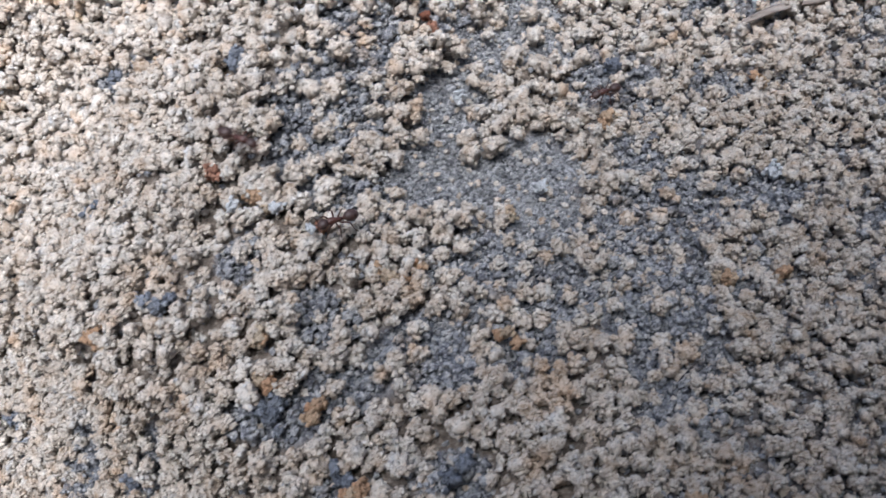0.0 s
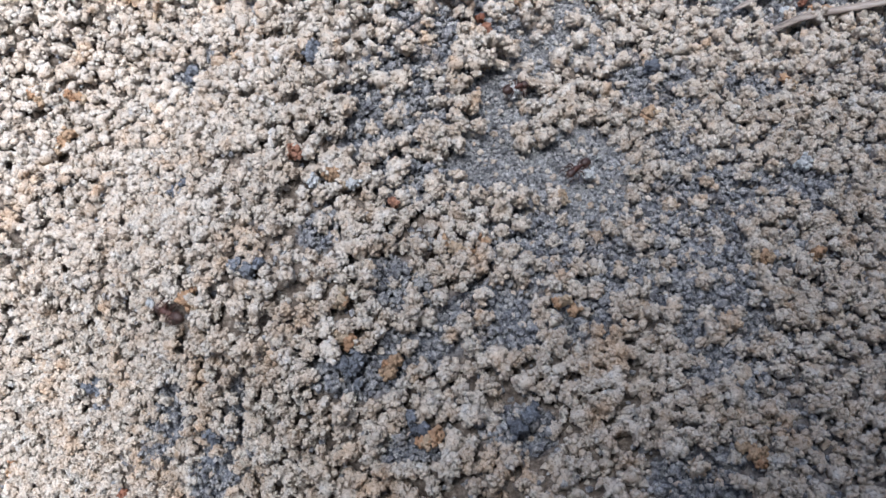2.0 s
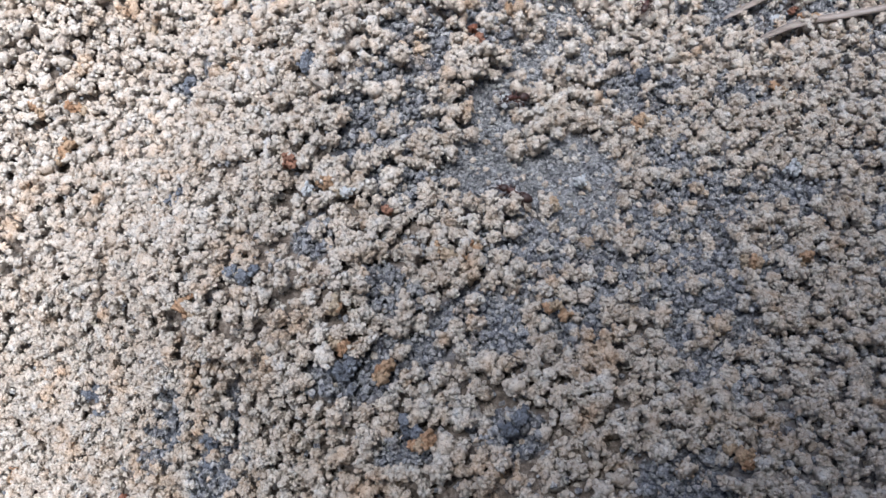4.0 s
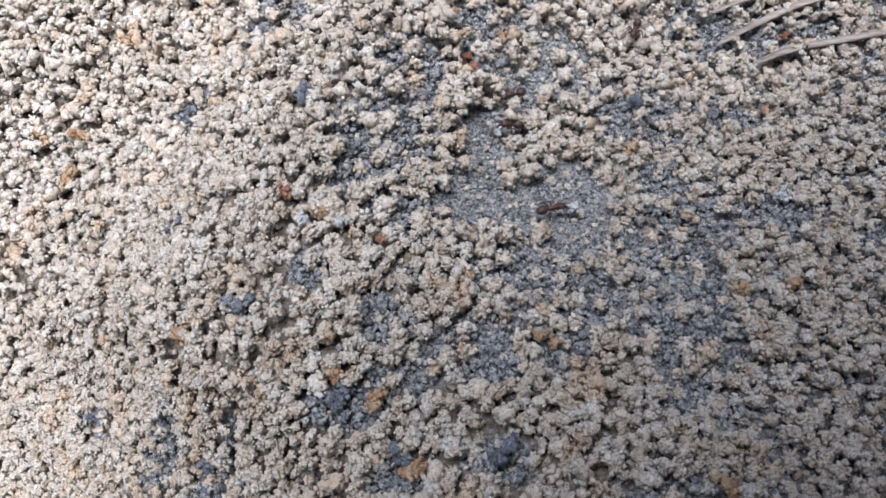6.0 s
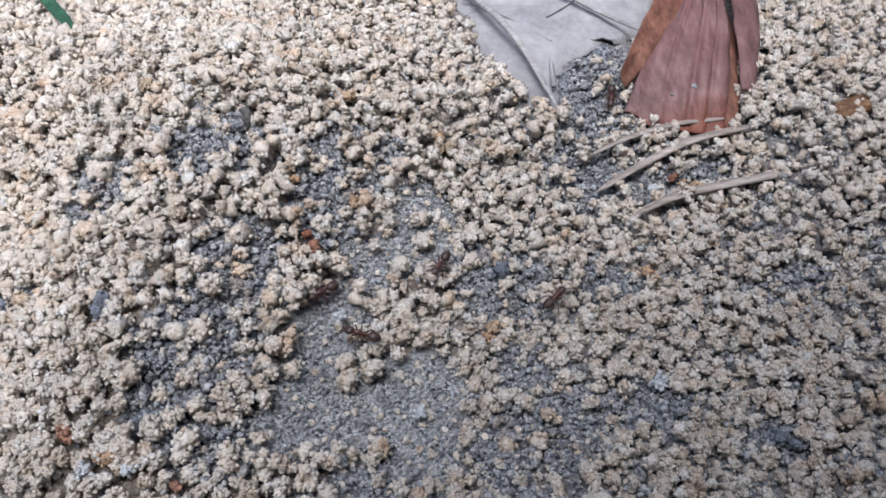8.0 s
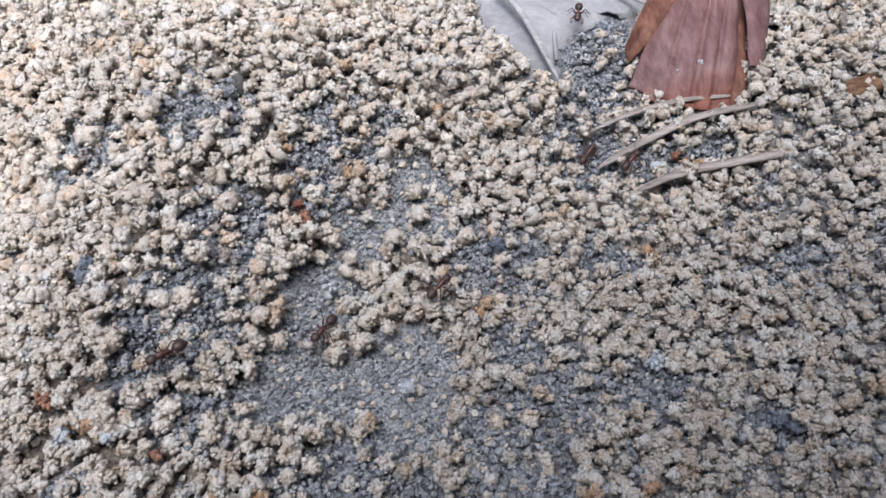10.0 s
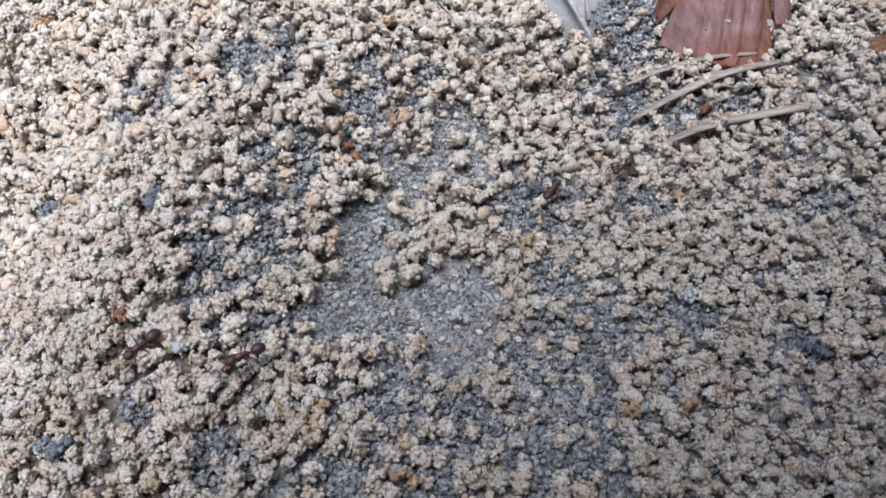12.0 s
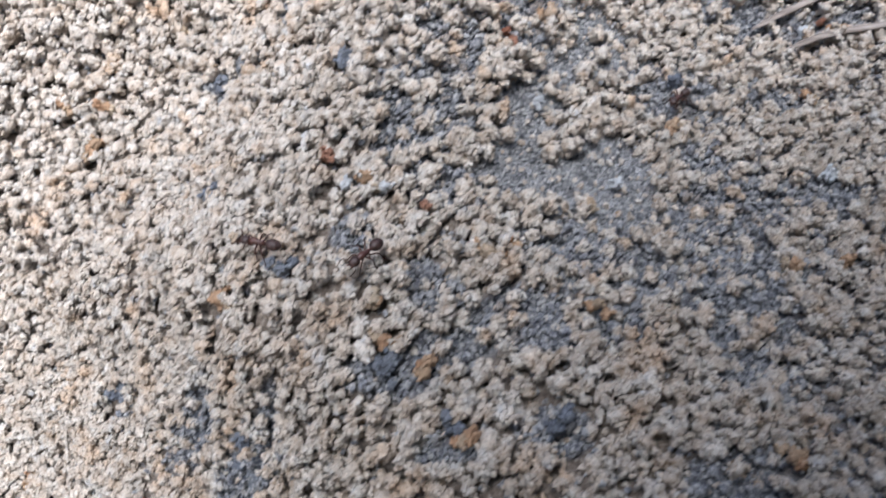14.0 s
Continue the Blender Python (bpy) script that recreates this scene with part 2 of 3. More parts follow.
SPARSE_FAR = [
    (-12.8, 87.2, 6.0, 7.3), (-8.9, 97, 4.2, 4.9), (-16.9, 79.3, 4.5, 3.7), (-11.1, 72.7, 4.5, 3.4), (-1, 108.2, 5.0, 4.8), (-30.5, 105.7, 5.2, 5.7),
    (-14.4, 113.6, 7.0, 5.7), (4, 118.5, 6.6, 6.2), (25.9, 100, 5.9, 4.7), (30, 80, 6.2, 5.2), (42.2, 82.6, 5.7, 4.1), (9.9, 63.4, 7.7, 4.0),
    (26.8, 66.5, 7.9, 4.3), (22.9, 75.7, 4.3, 3.6), (60.2, 121.5, 4.6, 2.9), (64.5, 99.2, 6.0, 3.0), (56.8, 75.7, 3.4, 3.3), (-44.5, 96.9, 5.7, 3.5),
    (39, 124.1, 6.5, 6.5), (42.9, 136.4, 6.0, 8.0), (45.8, 145.4, 4.5, 6.0), (49.8, 136.4, 4.0, 4.0),
]


# grey gravel with hardly any beige on it
GRAVEL = [(44, 139, 5.0, 8.5), (41, 126, 4.2, 6.0), (49, 122, 5.0, 3.0), (-17.5, 47.5, 3.2, 1.6)]


def patch(x, y, spots):
    """How far inside a patch a place lies: 0 outside, 1 well inside."""
    mm_x, mm_y = np.asarray(x) * 1000, np.asarray(y) * 1000
    best = np.zeros(np.broadcast(mm_x, mm_y).shape)
    for cx, cy, rx, ry in spots:
        best = np.maximum(best, 1.6 - 1.25 * np.sqrt(((mm_x - cx) / rx) ** 2 + ((mm_y - cy) / ry) ** 2))
    wobble = 1.3 * (rough_noise(x, y, 0.0034) - 0.5) + 0.8 * (rough_noise(x + 0.3, y, 0.0015) - 0.5)
    return np.clip(best * 1.6 + wobble * (best > 0), 0, 1)


def relief(x, y):
    """Small lumps of the packed sand under the granules."""
    return 0.0013 * (rough_noise(x, y, 0.0042) - 0.5) + 0.0010 * (rough_noise(x + 0.7, y, 0.0017) - 0.5)


def surface(x, y):
    return height(x, y) + relief(x, y) - 0.0011


def mesh_object(name, verts, faces, mat, parent=None, smooth=True):
    me = bpy.data.meshes.new(name)
    verts, faces = np.asarray(verts, np.float32), np.asarray(faces, np.int32)
    me.vertices.add(len(verts))
    me.vertices.foreach_set("co", verts.ravel())
    sides = faces.shape[1]
    me.loops.add(faces.size)
    me.loops.foreach_set("vertex_index", faces.ravel())
    me.polygons.add(len(faces))
    me.polygons.foreach_set("loop_start", np.arange(0, faces.size, sides, dtype=np.int32))
    me.polygons.foreach_set("loop_total", np.full(len(faces), sides, np.int32))
    me.polygons.foreach_set("use_smooth", np.full(len(faces), smooth, bool))
    me.update(calc_edges=True)
    me.materials.append(mat)
    ob = new(name, me)
    ob.parent = parent
    return ob


def part(name, bm, mat, parent, label=""):
    me = bpy.data.meshes.new(name)
    bm.to_mesh(me)
    bm.free()
    me.polygons.foreach_set("use_smooth", np.ones(len(me.polygons), bool))
    me.materials.append(mat)
    ob = new(name, me)
    ob.parent = parent
    return tagged(ob, label)


# one sheet of ground: close steps near the camera, growing ones out to the horizon
def steps(low, high, step, reach):
    mid = list(np.arange(low, high + step / 2, step))
    out, d = [], step
    while not out or out[-1] < reach:
        d *= 1.35
        out.append((out[-1] if out else 0) + d)
    return np.array([low - o for o in reversed(out)] + mid + [high + o for o in out])


gx, gy = steps(-0.12, 0.14, 0.0010, 40.0), steps(-0.06, 0.205, 0.0010, 40.0)
X, Y = np.meshgrid(gx, gy, indexing="ij")
Z = surface(X, Y)
nx, ny = len(gx), len(gy)
idx = np.arange(nx * ny).reshape(nx, ny)
quads = np.stack([idx[:-1, :-1], idx[1:, :-1], idx[1:, 1:], idx[:-1, 1:]], -1).reshape(-1, 4)
ground = mesh_object("ground", np.stack([X, Y, Z], -1).reshape(-1, 3), quads, m_ground)
share = ground.data.attributes.new("trodden", "FLOAT", "POINT")
share.data.foreach_set("value", patch(X, Y, BARE).ravel().astype(np.float32))
share = ground.data.attributes.new("heaped", "FLOAT", "POINT")
deep = np.clip(1 - 1.6 * np.maximum(patch(X, Y, BARE), np.maximum(patch(X, Y, SPARSE), patch(X, Y, SPARSE_FAR))), 0, 1)
# greyer soil on the mound's east side
greyer = np.clip((X - 0.012) / 0.02, 0, 1) * np.clip((0.25 - X) / 0.12, 0, 1) * np.clip((0.35 - Y) / 0.1, 0, 1) * np.clip((Y + 0.2) / 0.1, 0, 1)
share.data.foreach_set("value", (deep * (1 - 0.45 * greyer)).ravel().astype(np.float32))
tagged(ground, "sloping mound of grey and beige crumbly sandy soil", "ground", kind="structure")

# a low plain unseen wall behind the camera's stand, added to shade the south-east
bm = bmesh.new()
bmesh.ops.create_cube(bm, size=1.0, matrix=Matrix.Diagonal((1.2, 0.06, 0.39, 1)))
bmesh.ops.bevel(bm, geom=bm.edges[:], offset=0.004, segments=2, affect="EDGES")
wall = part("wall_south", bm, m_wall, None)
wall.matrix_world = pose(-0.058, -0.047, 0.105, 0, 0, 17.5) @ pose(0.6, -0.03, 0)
tagged(wall, "unseen low plain dark wall added to shade the mound's south-east part", "wall", kind="structure")

# ---- granules ----
rng = np.random.default_rng(11)


def ball(level):
    bm = bmesh.new()
    bmesh.ops.create_icosphere(bm, subdivisions=level, radius=1.0)
    v = np.array([p.co[:] for p in bm.verts])
    f = np.array([[p.index for p in face.verts] for face in bm.faces])
    bm.free()
    return v, f


def crumb(level, lobes, grains, jitter):
    """A crumb of soil about one unit in radius: lobes grown together, with small sand grains stuck all over them."""
    v, f = ball(level)
    far = np.full(len(v), 0.43)
    for n in range(lobes):
        way = rng.normal(size=3)
        c = way / np.linalg.norm(way) * rng.uniform(0.34, 0.58)
        along = v @ c
        under = rng.uniform(0.24, 0.42) ** 2 - c @ c + along ** 2
        far = np.maximum(far, np.where(under > 0, along + np.sqrt(np.maximum(under, 0)), 0))
    v = v * (far * rng.uniform(1 - jitter, 1 + jitter, len(v)))[:, None]
    verts, faces, base = [v], [f], len(v)
    # grains: small eight-sided lumps
    g = np.array([(1, 0, 0), (0, 1, 0), (-1, 0, 0), (0, -1, 0), (0, 0, 1), (0, 0, -1)], float)
    gf = np.array([(0, 1, 4), (1, 2, 4), (2, 3, 4), (3, 0, 4), (1, 0, 5), (2, 1, 5), (3, 2, 5), (0, 3, 5)])
    for n in range(grains):
        way = rng.dirichlet((1, 1, 1)) @ v[f[int(rng.integers(len(f)))]]
        at = way * rng.uniform(0.95, 1.22) + rng.normal(size=3) * 0.06
        spin = np.linalg.qr(rng.normal(size=(3, 3)))[0]
        spin = spin * np.sign(np.linalg.det(spin))
        verts.append((g * rng.uniform(0.7, 1.3, (len(g), 1)) * rng.uniform(0.15, 0.31)) @ spin + at)
        faces.append(gf + base)
        base += len(g)
    return np.concatenate(verts) * 1.10 * np.array([1.0, rng.uniform(0.85, 1.0), rng.uniform(0.78, 0.95)]), np.concatenate(faces)


CRUMBS = {level: [crumb(*how) for _ in range(14)] for level, how in ((4, (1, 6, 28, 0.15)), (3, (1, 5, 13, 0.15)), (2, (1, 4, 2, 0.25)), (1, (1, 0, 0, 0.48)))}
for k, (v, f) in enumerate(CRUMBS[1]):
    CRUMBS[1][k] = (v * 1.55, f)


def turns(n):
    q = rng.normal(size=(n, 4))
    w, x, y, z = (q / np.linalg.norm(q, axis=1)[:, None]).T
    return np.stack([1 - 2 * (y * y + z * z), 2 * (x * y - w * z), 2 * (x * z + w * y),
                     2 * (x * y + w * z), 1 - 2 * (x * x + z * z), 2 * (y * z - w * x),
                     2 * (x * z - w * y), 2 * (y * z + w * x), 1 - 2 * (x * x + y * y)], -1).reshape(n, 3, 3)


def heap(name, places, radii, level, mat, label):
    """Many crumbs that nobody would count, in one mesh."""
    verts, faces, base = [], [], 0
    kinds = rng.integers(0, 14, len(places))
    for kind in range(14):
        pick = np.nonzero(kinds == kind)[0]
        v, f = CRUMBS[level][kind]
        m = turns(len(pick)) * radii[pick][:, None, None]
        got = np.einsum("nij,vj->nvi", m, v) + places[pick][:, None, :]
        verts.append(got.reshape(-1, 3))
        faces.append((f[None] + (base + len(v) * np.arange(len(pick)))[:, None, None]).reshape(-1, 3))
        base += len(v) * len(pick)
    ob = mesh_object(name, np.concatenate(verts), np.concatenate(faces), mat, ground, smooth=level > 1)
    return tagged(ob, label, kind="stuff")


def in_sight(x, y):
    more = 0.016 * rough_noise(x, y, 0.006) ** 1.5
    return (x > -0.090 - more) & (x < 0.040 + 0.45 * y + more) & (y < 0.198 + more) & (y > 0.030 - 0.2 * x - 0.5 * more)


def steepness(x, y, e=0.0015):
    """The slope of the mound to the east and to the north."""
    return (height(x + e, y) - height(x - e, y)) / (2 * e), (height(x, y + e) - height(x, y - e)) / (2 * e)


def scatter(n, low, high, chance, gap, swell=0.0):
    """Crumbs strewn over the mound, none closer to another than its share of their radii."""
    cell = 0.0030
    grid = {}
    xs, ys = rng.uniform(-0.112, 0.14, n), rng.uniform(0.022, 0.216, n)
    seen = in_sight(xs, ys)
    xs, ys = xs[seen], ys[seen]
    rs = low + (high - low) * rng.random(len(xs)) ** 1.4
    sx, sy = steepness(xs, ys)
    area = np.sqrt(1 + sx ** 2 + sy ** 2)
    bank = np.clip((area - 1.25) / 0.6, 0, 1) * (xs < -0.02)
    rs *= (1 - 0.24 * bank) * (1 + swell * np.clip((ys - 0.25 * xs - 0.075) / 0.03, 0, 1))  # finer on the steep bank, coarser up the slope
    per_slot = n / (0.252 * 0.194) * 0.87 * (gap * (low + high)) ** 2
    odds = -np.log(1 - 0.985 * np.clip(chance(xs, ys), 0, 1)) / per_slot * area
    keep = rng.random(len(xs)) < odds
    xs, ys, rs, sx, sy = xs[keep], ys[keep], rs[keep], sx[keep], sy[keep]
    gaps = gap * (1 - 0.13 * np.clip((-0.008 - xs) / 0.02, 0, 1))  # closer together towards the west
    zs = height(xs, ys)
    out = []
    for x, y, z, r, near in zip(xs.tolist(), ys.tolist(), zs.tolist(), rs.tolist(), gaps.tolist()):
        i, j = int(x // cell), int(y // cell)
        if any((x - a) ** 2 + (y - b) ** 2 + (z - d) ** 2 < (near * (r + c)) ** 2 for p in (i - 1, i, i + 1) for q in (j - 1, j, j + 1) for a, b, c, d in grid.get((p, q), ())):
            continue
        grid.setdefault((i, j), []).append((x, y, r, z))
        out.append((x, y, r))
    return np.array(out)


# crumbs of another colour, places in millimetres
ORANGE = [
    (-36.4, 55.1), (-18.9, 54), (-18.6, 50.2), (-64.6, 93.3), (6.6, 57.3), (40.1, 67.2), (-9.1, 40.5), (-6.1, 62.6), (-2.7, 64.1), (-12.9, 48.4),
    (24.9, 38.6), (-70.7, 99), (-69.3, 98), (-64.5, 99.9), (-74.8, 61.9), (33.5, 67.1), (17.9, 124.5), (-4.3, 110.4), (-52.1, 124.7),
    (22.8, 93.1), (-25.8, 121.3), (1.7, 128.3), (-52.8, 108.9), (8.1, 74.7), (56.6, 119.4), (-20.8, 69), (46.3, 104), (-65.9, 91),
]
RED = [(-25.6, 71.4), (-1.5, 100.8), (-2.5, 102.5), (-51, 50.5), (53.7, 121.6), (-13.7, 67.1)]
WHITE = [(-22.9, 67.9), (2.3, 92), (44.2, 85.3), (-18.5, 67.8), (12.6, 80.5), (50.1, 119.7)]
BLUE = [
    (-25, 87.3), (-24.9, 85.5), (-42, 93.6), (-54.3, 60.8), (-56.3, 61.5), (-29.3, 56.4), (-44.1, 96.6), (56.5, 75.3), (-17.2, 47.3), (-18.2, 47.7),
    (-34.7, 47.7), (2.1, 42.9), (-9.4, 41.4), (24.8, 102), (-41.4, 72.2),
]


def clear_of_accents(x, y):
    """0 on the coloured crumbs' places, 1 elsewhere."""
    near = np.full(np.shape(x), 9.0)
    for sx, sy in ORANGE + RED + WHITE + BLUE:
        near = np.minimum(near, np.hypot(x * 1000 - sx, y * 1000 - sy))
    return np.clip((near - 0.9) / 0.6, 0, 1)


def under_litter(x, y):
    """1 where the dead leaf or the husk lies."""
    mx, my = x * 1000, y * 1000
    leaf = (my > 135) & (my < 206) & (mx > np.interp(my, [135, 145, 165, 185, 206], [34, 26, 17, 19, 34])) & (mx < np.interp(my, [135, 145, 150, 206], [37, 40, 58, 60]))
    husk = (my > 129) & (my < 185) & (mx > np.interp(my, [129.5, 137, 166, 185], [57, 49.5, 59, 66])) & (mx < np.interp(my, [127, 134, 166, 185], [63, 66, 75, 73]))
    return np.where(leaf | husk, 1.0, 0.0)


def dense_chance(x, y):
    bare, thin = patch(x, y, BARE), np.maximum(patch(x, y, SPARSE), patch(x, y, SPARSE_FAR))
    east = np.clip((x - 0.005) / 0.03, 0, 1)
    return np.clip((1 - 0.97 * bare) * (1 - 0.70 * thin) * (1 - 0.82 * patch(x, y, GRAVEL)) * (1 - 0.04 * east), 0.02, 1) * (1 - under_litter(x, y)) * clear_of_accents(x, y)


def set_down(c, sink, lift=0.0):
    """Rests crumbs on the surface, a little sunk in."""
    sx, sy = steepness(c[:, 0], c[:, 1])
    up = np.column_stack([-sx, -sy, np.ones(len(c))]) / np.sqrt(1 + sx ** 2 + sy ** 2)[:, None]
    return np.column_stack([c[:, :2], surface(c[:, 0], c[:, 1])]) + up * (c[:, 2] * sink + lift)[:, None]


beige = scatter(190000, 0.00116, 0.00212, dense_chance, 0.505, 0.22)
beige_at = set_down(beige, 0.70, rng.uniform(-0.0004, 0.0006, len(beige)) + 0.0020 * (rough_noise(beige[:, 0], beige[:, 1], 0.0055) - 0.5))
# a second layer of crumbs, lying in the hollows of the first where it is deep
top_chance = lambda x, y: np.clip(dense_chance(x, y) - 0.35, 0, 1) * 1.4 * (rough_noise(x, y, 0.006) > 0.30)
top = scatter(50000, 0.0010, 0.00170, top_chance, 0.66, 0.22)
top_at = set_down(top, 1.0, 0.00075)
grey_chance = lambda x, y: np.clip(0.09 + 0.20 * np.clip((x - 0.012) / 0.02, 0, 1) + 0.75 * np.maximum(patch(x, y, SPARSE), patch(x, y, SPARSE_FAR)) + 0.6 * patch(x, y, GRAVEL), 0, 1) * (1 - 0.95 * patch(x, y, BARE)) * (1 - under_litter(x, y))
grey = scatter(340000, 0.00032, 0.00078, grey_chance, 0.50)
grey_at = set_down(grey, 0.40, rng.uniform(-0.0003, 0.0008, len(grey)))
# larger grey crumbs where the beige ones lie thin
lump_chance = lambda x, y: np.maximum(0.10 * np.clip((x - 0.012) / 0.02, 0, 1), 0.8 * np.maximum(patch(x, y, SPARSE), patch(x, y, SPARSE_FAR))) * (1 - 0.95 * patch(x, y, BARE)) * (1 - under_litter(x, y))
lump = scatter(110000, 0.00070, 0.00150, lump_chance, 0.62)
lump_at = set_down(lump, 0.55, rng.uniform(-0.0003, 0.0006, len(lump)))
# small beige crumbs that fill the gaps between the large ones
small_chance = lambda x, y: (0.05 + 0.40 * dense_chance(x, y) + 0.25 * patch(x, y, BARE)) * (1 - under_litter(x, y)) * np.where(y < 0.16, 1, 0.4)
small = scatter(210000, 0.00045, 0.00095, small_chance, 0.78)
small_at = set_down(small, 0.45)
grit_chance = lambda x, y: np.maximum(patch(x, y, BARE), 0.25 * np.maximum(patch(x, y, SPARSE), patch(x, y, SPARSE_FAR))) * np.where(y < 0.15, 1, 0.3)
grit = scatter(500000, 0.00020, 0.00046, grit_chance, 0.46)
grit_at = set_down(grit, 0.3)
grit_at[:, 2] += rng.uniform(-0.0001, 0.0004, len(grit))

# the crumbs round the trodden hollow are pieces of their own
def near_hollow(c):
    return (np.abs(c[:, 0] - 0.010) < 0.024) & (np.abs(c[:, 1] - 0.078) < 0.017)


at_all, r_all = np.concatenate([beige_at, top_at]), np.concatenate([beige[:, 2], top[:, 2]])
flag = near_hollow(at_all)
order = np.nonzero(flag)[0][:290]
single = np.zeros(len(at_all), bool)
single[order] = True
close = at_all[:, 1] - 0.25 * at_all[:, 0] < 0.088
heap("sand_granules", at_all[close & ~single], r_all[close & ~single], 4, m_beige, "beige crumbs of sandy soil heaped on the mound")
heap("slope_granules", at_all[~close & ~single], r_all[~close & ~single], 3, m_beige, "beige crumbs of sandy soil strewn on the slope")
heap("small_granules", small_at, small[:, 2], 1, m_beige, "small beige crumbs between the large ones")
heap("grey_crumbs", lump_at, lump[:, 2], 3, m_grey, "blue-grey crumbs of soil in the thin patches")
heap("grey_granules", grey_at, grey[:, 2], 1, m_grey, "dark blue-grey crumbs of soil between beige ones")
heap("fine_grit", grit_at, grit[:, 2], 1, m_grit, "pale grey grit on the trodden bare patches")

def piece_mesh(k, mat):
    v, f = CRUMBS[4][k]
    me = bpy.data.meshes.new("granule")
    me.from_pydata(v.tolist(), [], f.tolist())
    me.polygons.foreach_set("use_smooth", np.ones(len(f), bool))
    me.materials.append(mat)
    return me


def granule(me, place, r, label=""):
    ob = new("granule", me)
    ob.parent = ground
    ob.location, ob.scale = place, (r, r, r)
    ob.rotation_euler = rng.uniform(0, 6.28, 3)
    return tagged(ob, label)


shared = [piece_mesh(k, m_piece) for k in range(14)]
for n in order:
    granule(shared[int(rng.integers(14))], at_all[n], r_all[n])

for spots, mat, label, size in ((ORANGE, m_orange, "rust-orange crumb of soil", 0.00150), (RED, m_red, "brick-red crumb of soil", 0.00140),
                                (WHITE, m_white, "white quartz crumb", 0.00150), (BLUE, m_blue, "blue-grey crumb of soil", 0.0015)):
    made = [piece_mesh(k, mat) for k in range(0, 14, 4)]
    for x, y in spots:
        for n in range(1 if mat in (m_white, m_red) else 3):
            px, py = x / 1000 + min(n, 1) * rng.uniform(-0.0017, 0.0017), y / 1000 + min(n, 1) * rng.uniform(-0.0015, 0.0015)
            r = size * rng.uniform(0.85, 1.15) * (1 - 0.12 * n)
            granule(made[int(rng.integers(len(made)))], (px, py, float(surface(px, py)) + 1.0 * r + 0.0006), r, label)

# crumbs lying against the husk's lower edge
for x, y, r in ((50.5, 133.0, 1.1), (52.2, 131.6, 1.2), (53.8, 130.9, 1.0), (54.6, 131.8, 0.9), (57.2, 129.8, 1.0), (59.4, 130.3, 0.8), (60.8, 129.2, 0.9), (66.4, 130.6, 1.1), (67.8, 132.4, 1.2)):
    granule(shared[int(rng.integers(14))], (x / 1000, y / 1000, float(surface(x / 1000, y / 1000)) + 0.0012), r / 1000)


# ---- litter on the mound ----
def tube(bm, points, radii, sides=8, flat=1.0, lift=(0, 0, 1)):
    """A bent tapering rod through the points; flat squeezes it along lift."""
    points = [Vector(p) for p in points]
    rings = []
    for i, (p, r) in enumerate(zip(points, radii)):
        along = (points[min(i + 1, len(points) - 1)] - points[max(i - 1, 0)]).normalized()
        side = along.cross(Vector(lift))
        side = side.normalized() if side.length > 1e-9 else Vector((1, 0, 0))
        up = side.cross(along).normalized()
        rings.append([bm.verts.new(p + side * (r * math.cos(a)) + up * (r * flat * math.sin(a))) for a in (2 * math.pi * k / sides for k in range(sides))])
    for a, b in zip(rings, rings[1:]):
        for k in range(sides):
            bm.faces.new((a[k], a[(k + 1) % sides], b[(k + 1) % sides], b[k]))
    bm.faces.new(list(reversed(rings[0])))
    bm.faces.new(rings[-1])
    bmesh.ops.recalc_face_normals(bm, faces=bm.faces)
    return bm


def on_top(x, y, lift=0.0):
    """A place in metres over the crumbs, from millimetres in plan."""
    return Vector((x / 1000, y / 1000, float(surface(x / 1000, y / 1000)) + lift))


def spline(points, n):
    """Points along a smooth line through a few."""
    pts = np.array([tuple(p) for p in points], float)
    s = np.linspace(0, len(pts) - 1, n)
    out = []
    for u in s:
        i = min(int(u), len(pts) - 2)
        f = u - i
        a, b, c, d = (pts[min(max(i + k, 0), len(pts) - 1)] for k in (-1, 0, 1, 2))
        out.append(0.5 * (2 * b + (c - a) * f + (2 * a - 5 * b + 4 * c - d) * f * f + (3 * b - a - 3 * c + d) * f ** 3))
    return [Vector(p) for p in out]


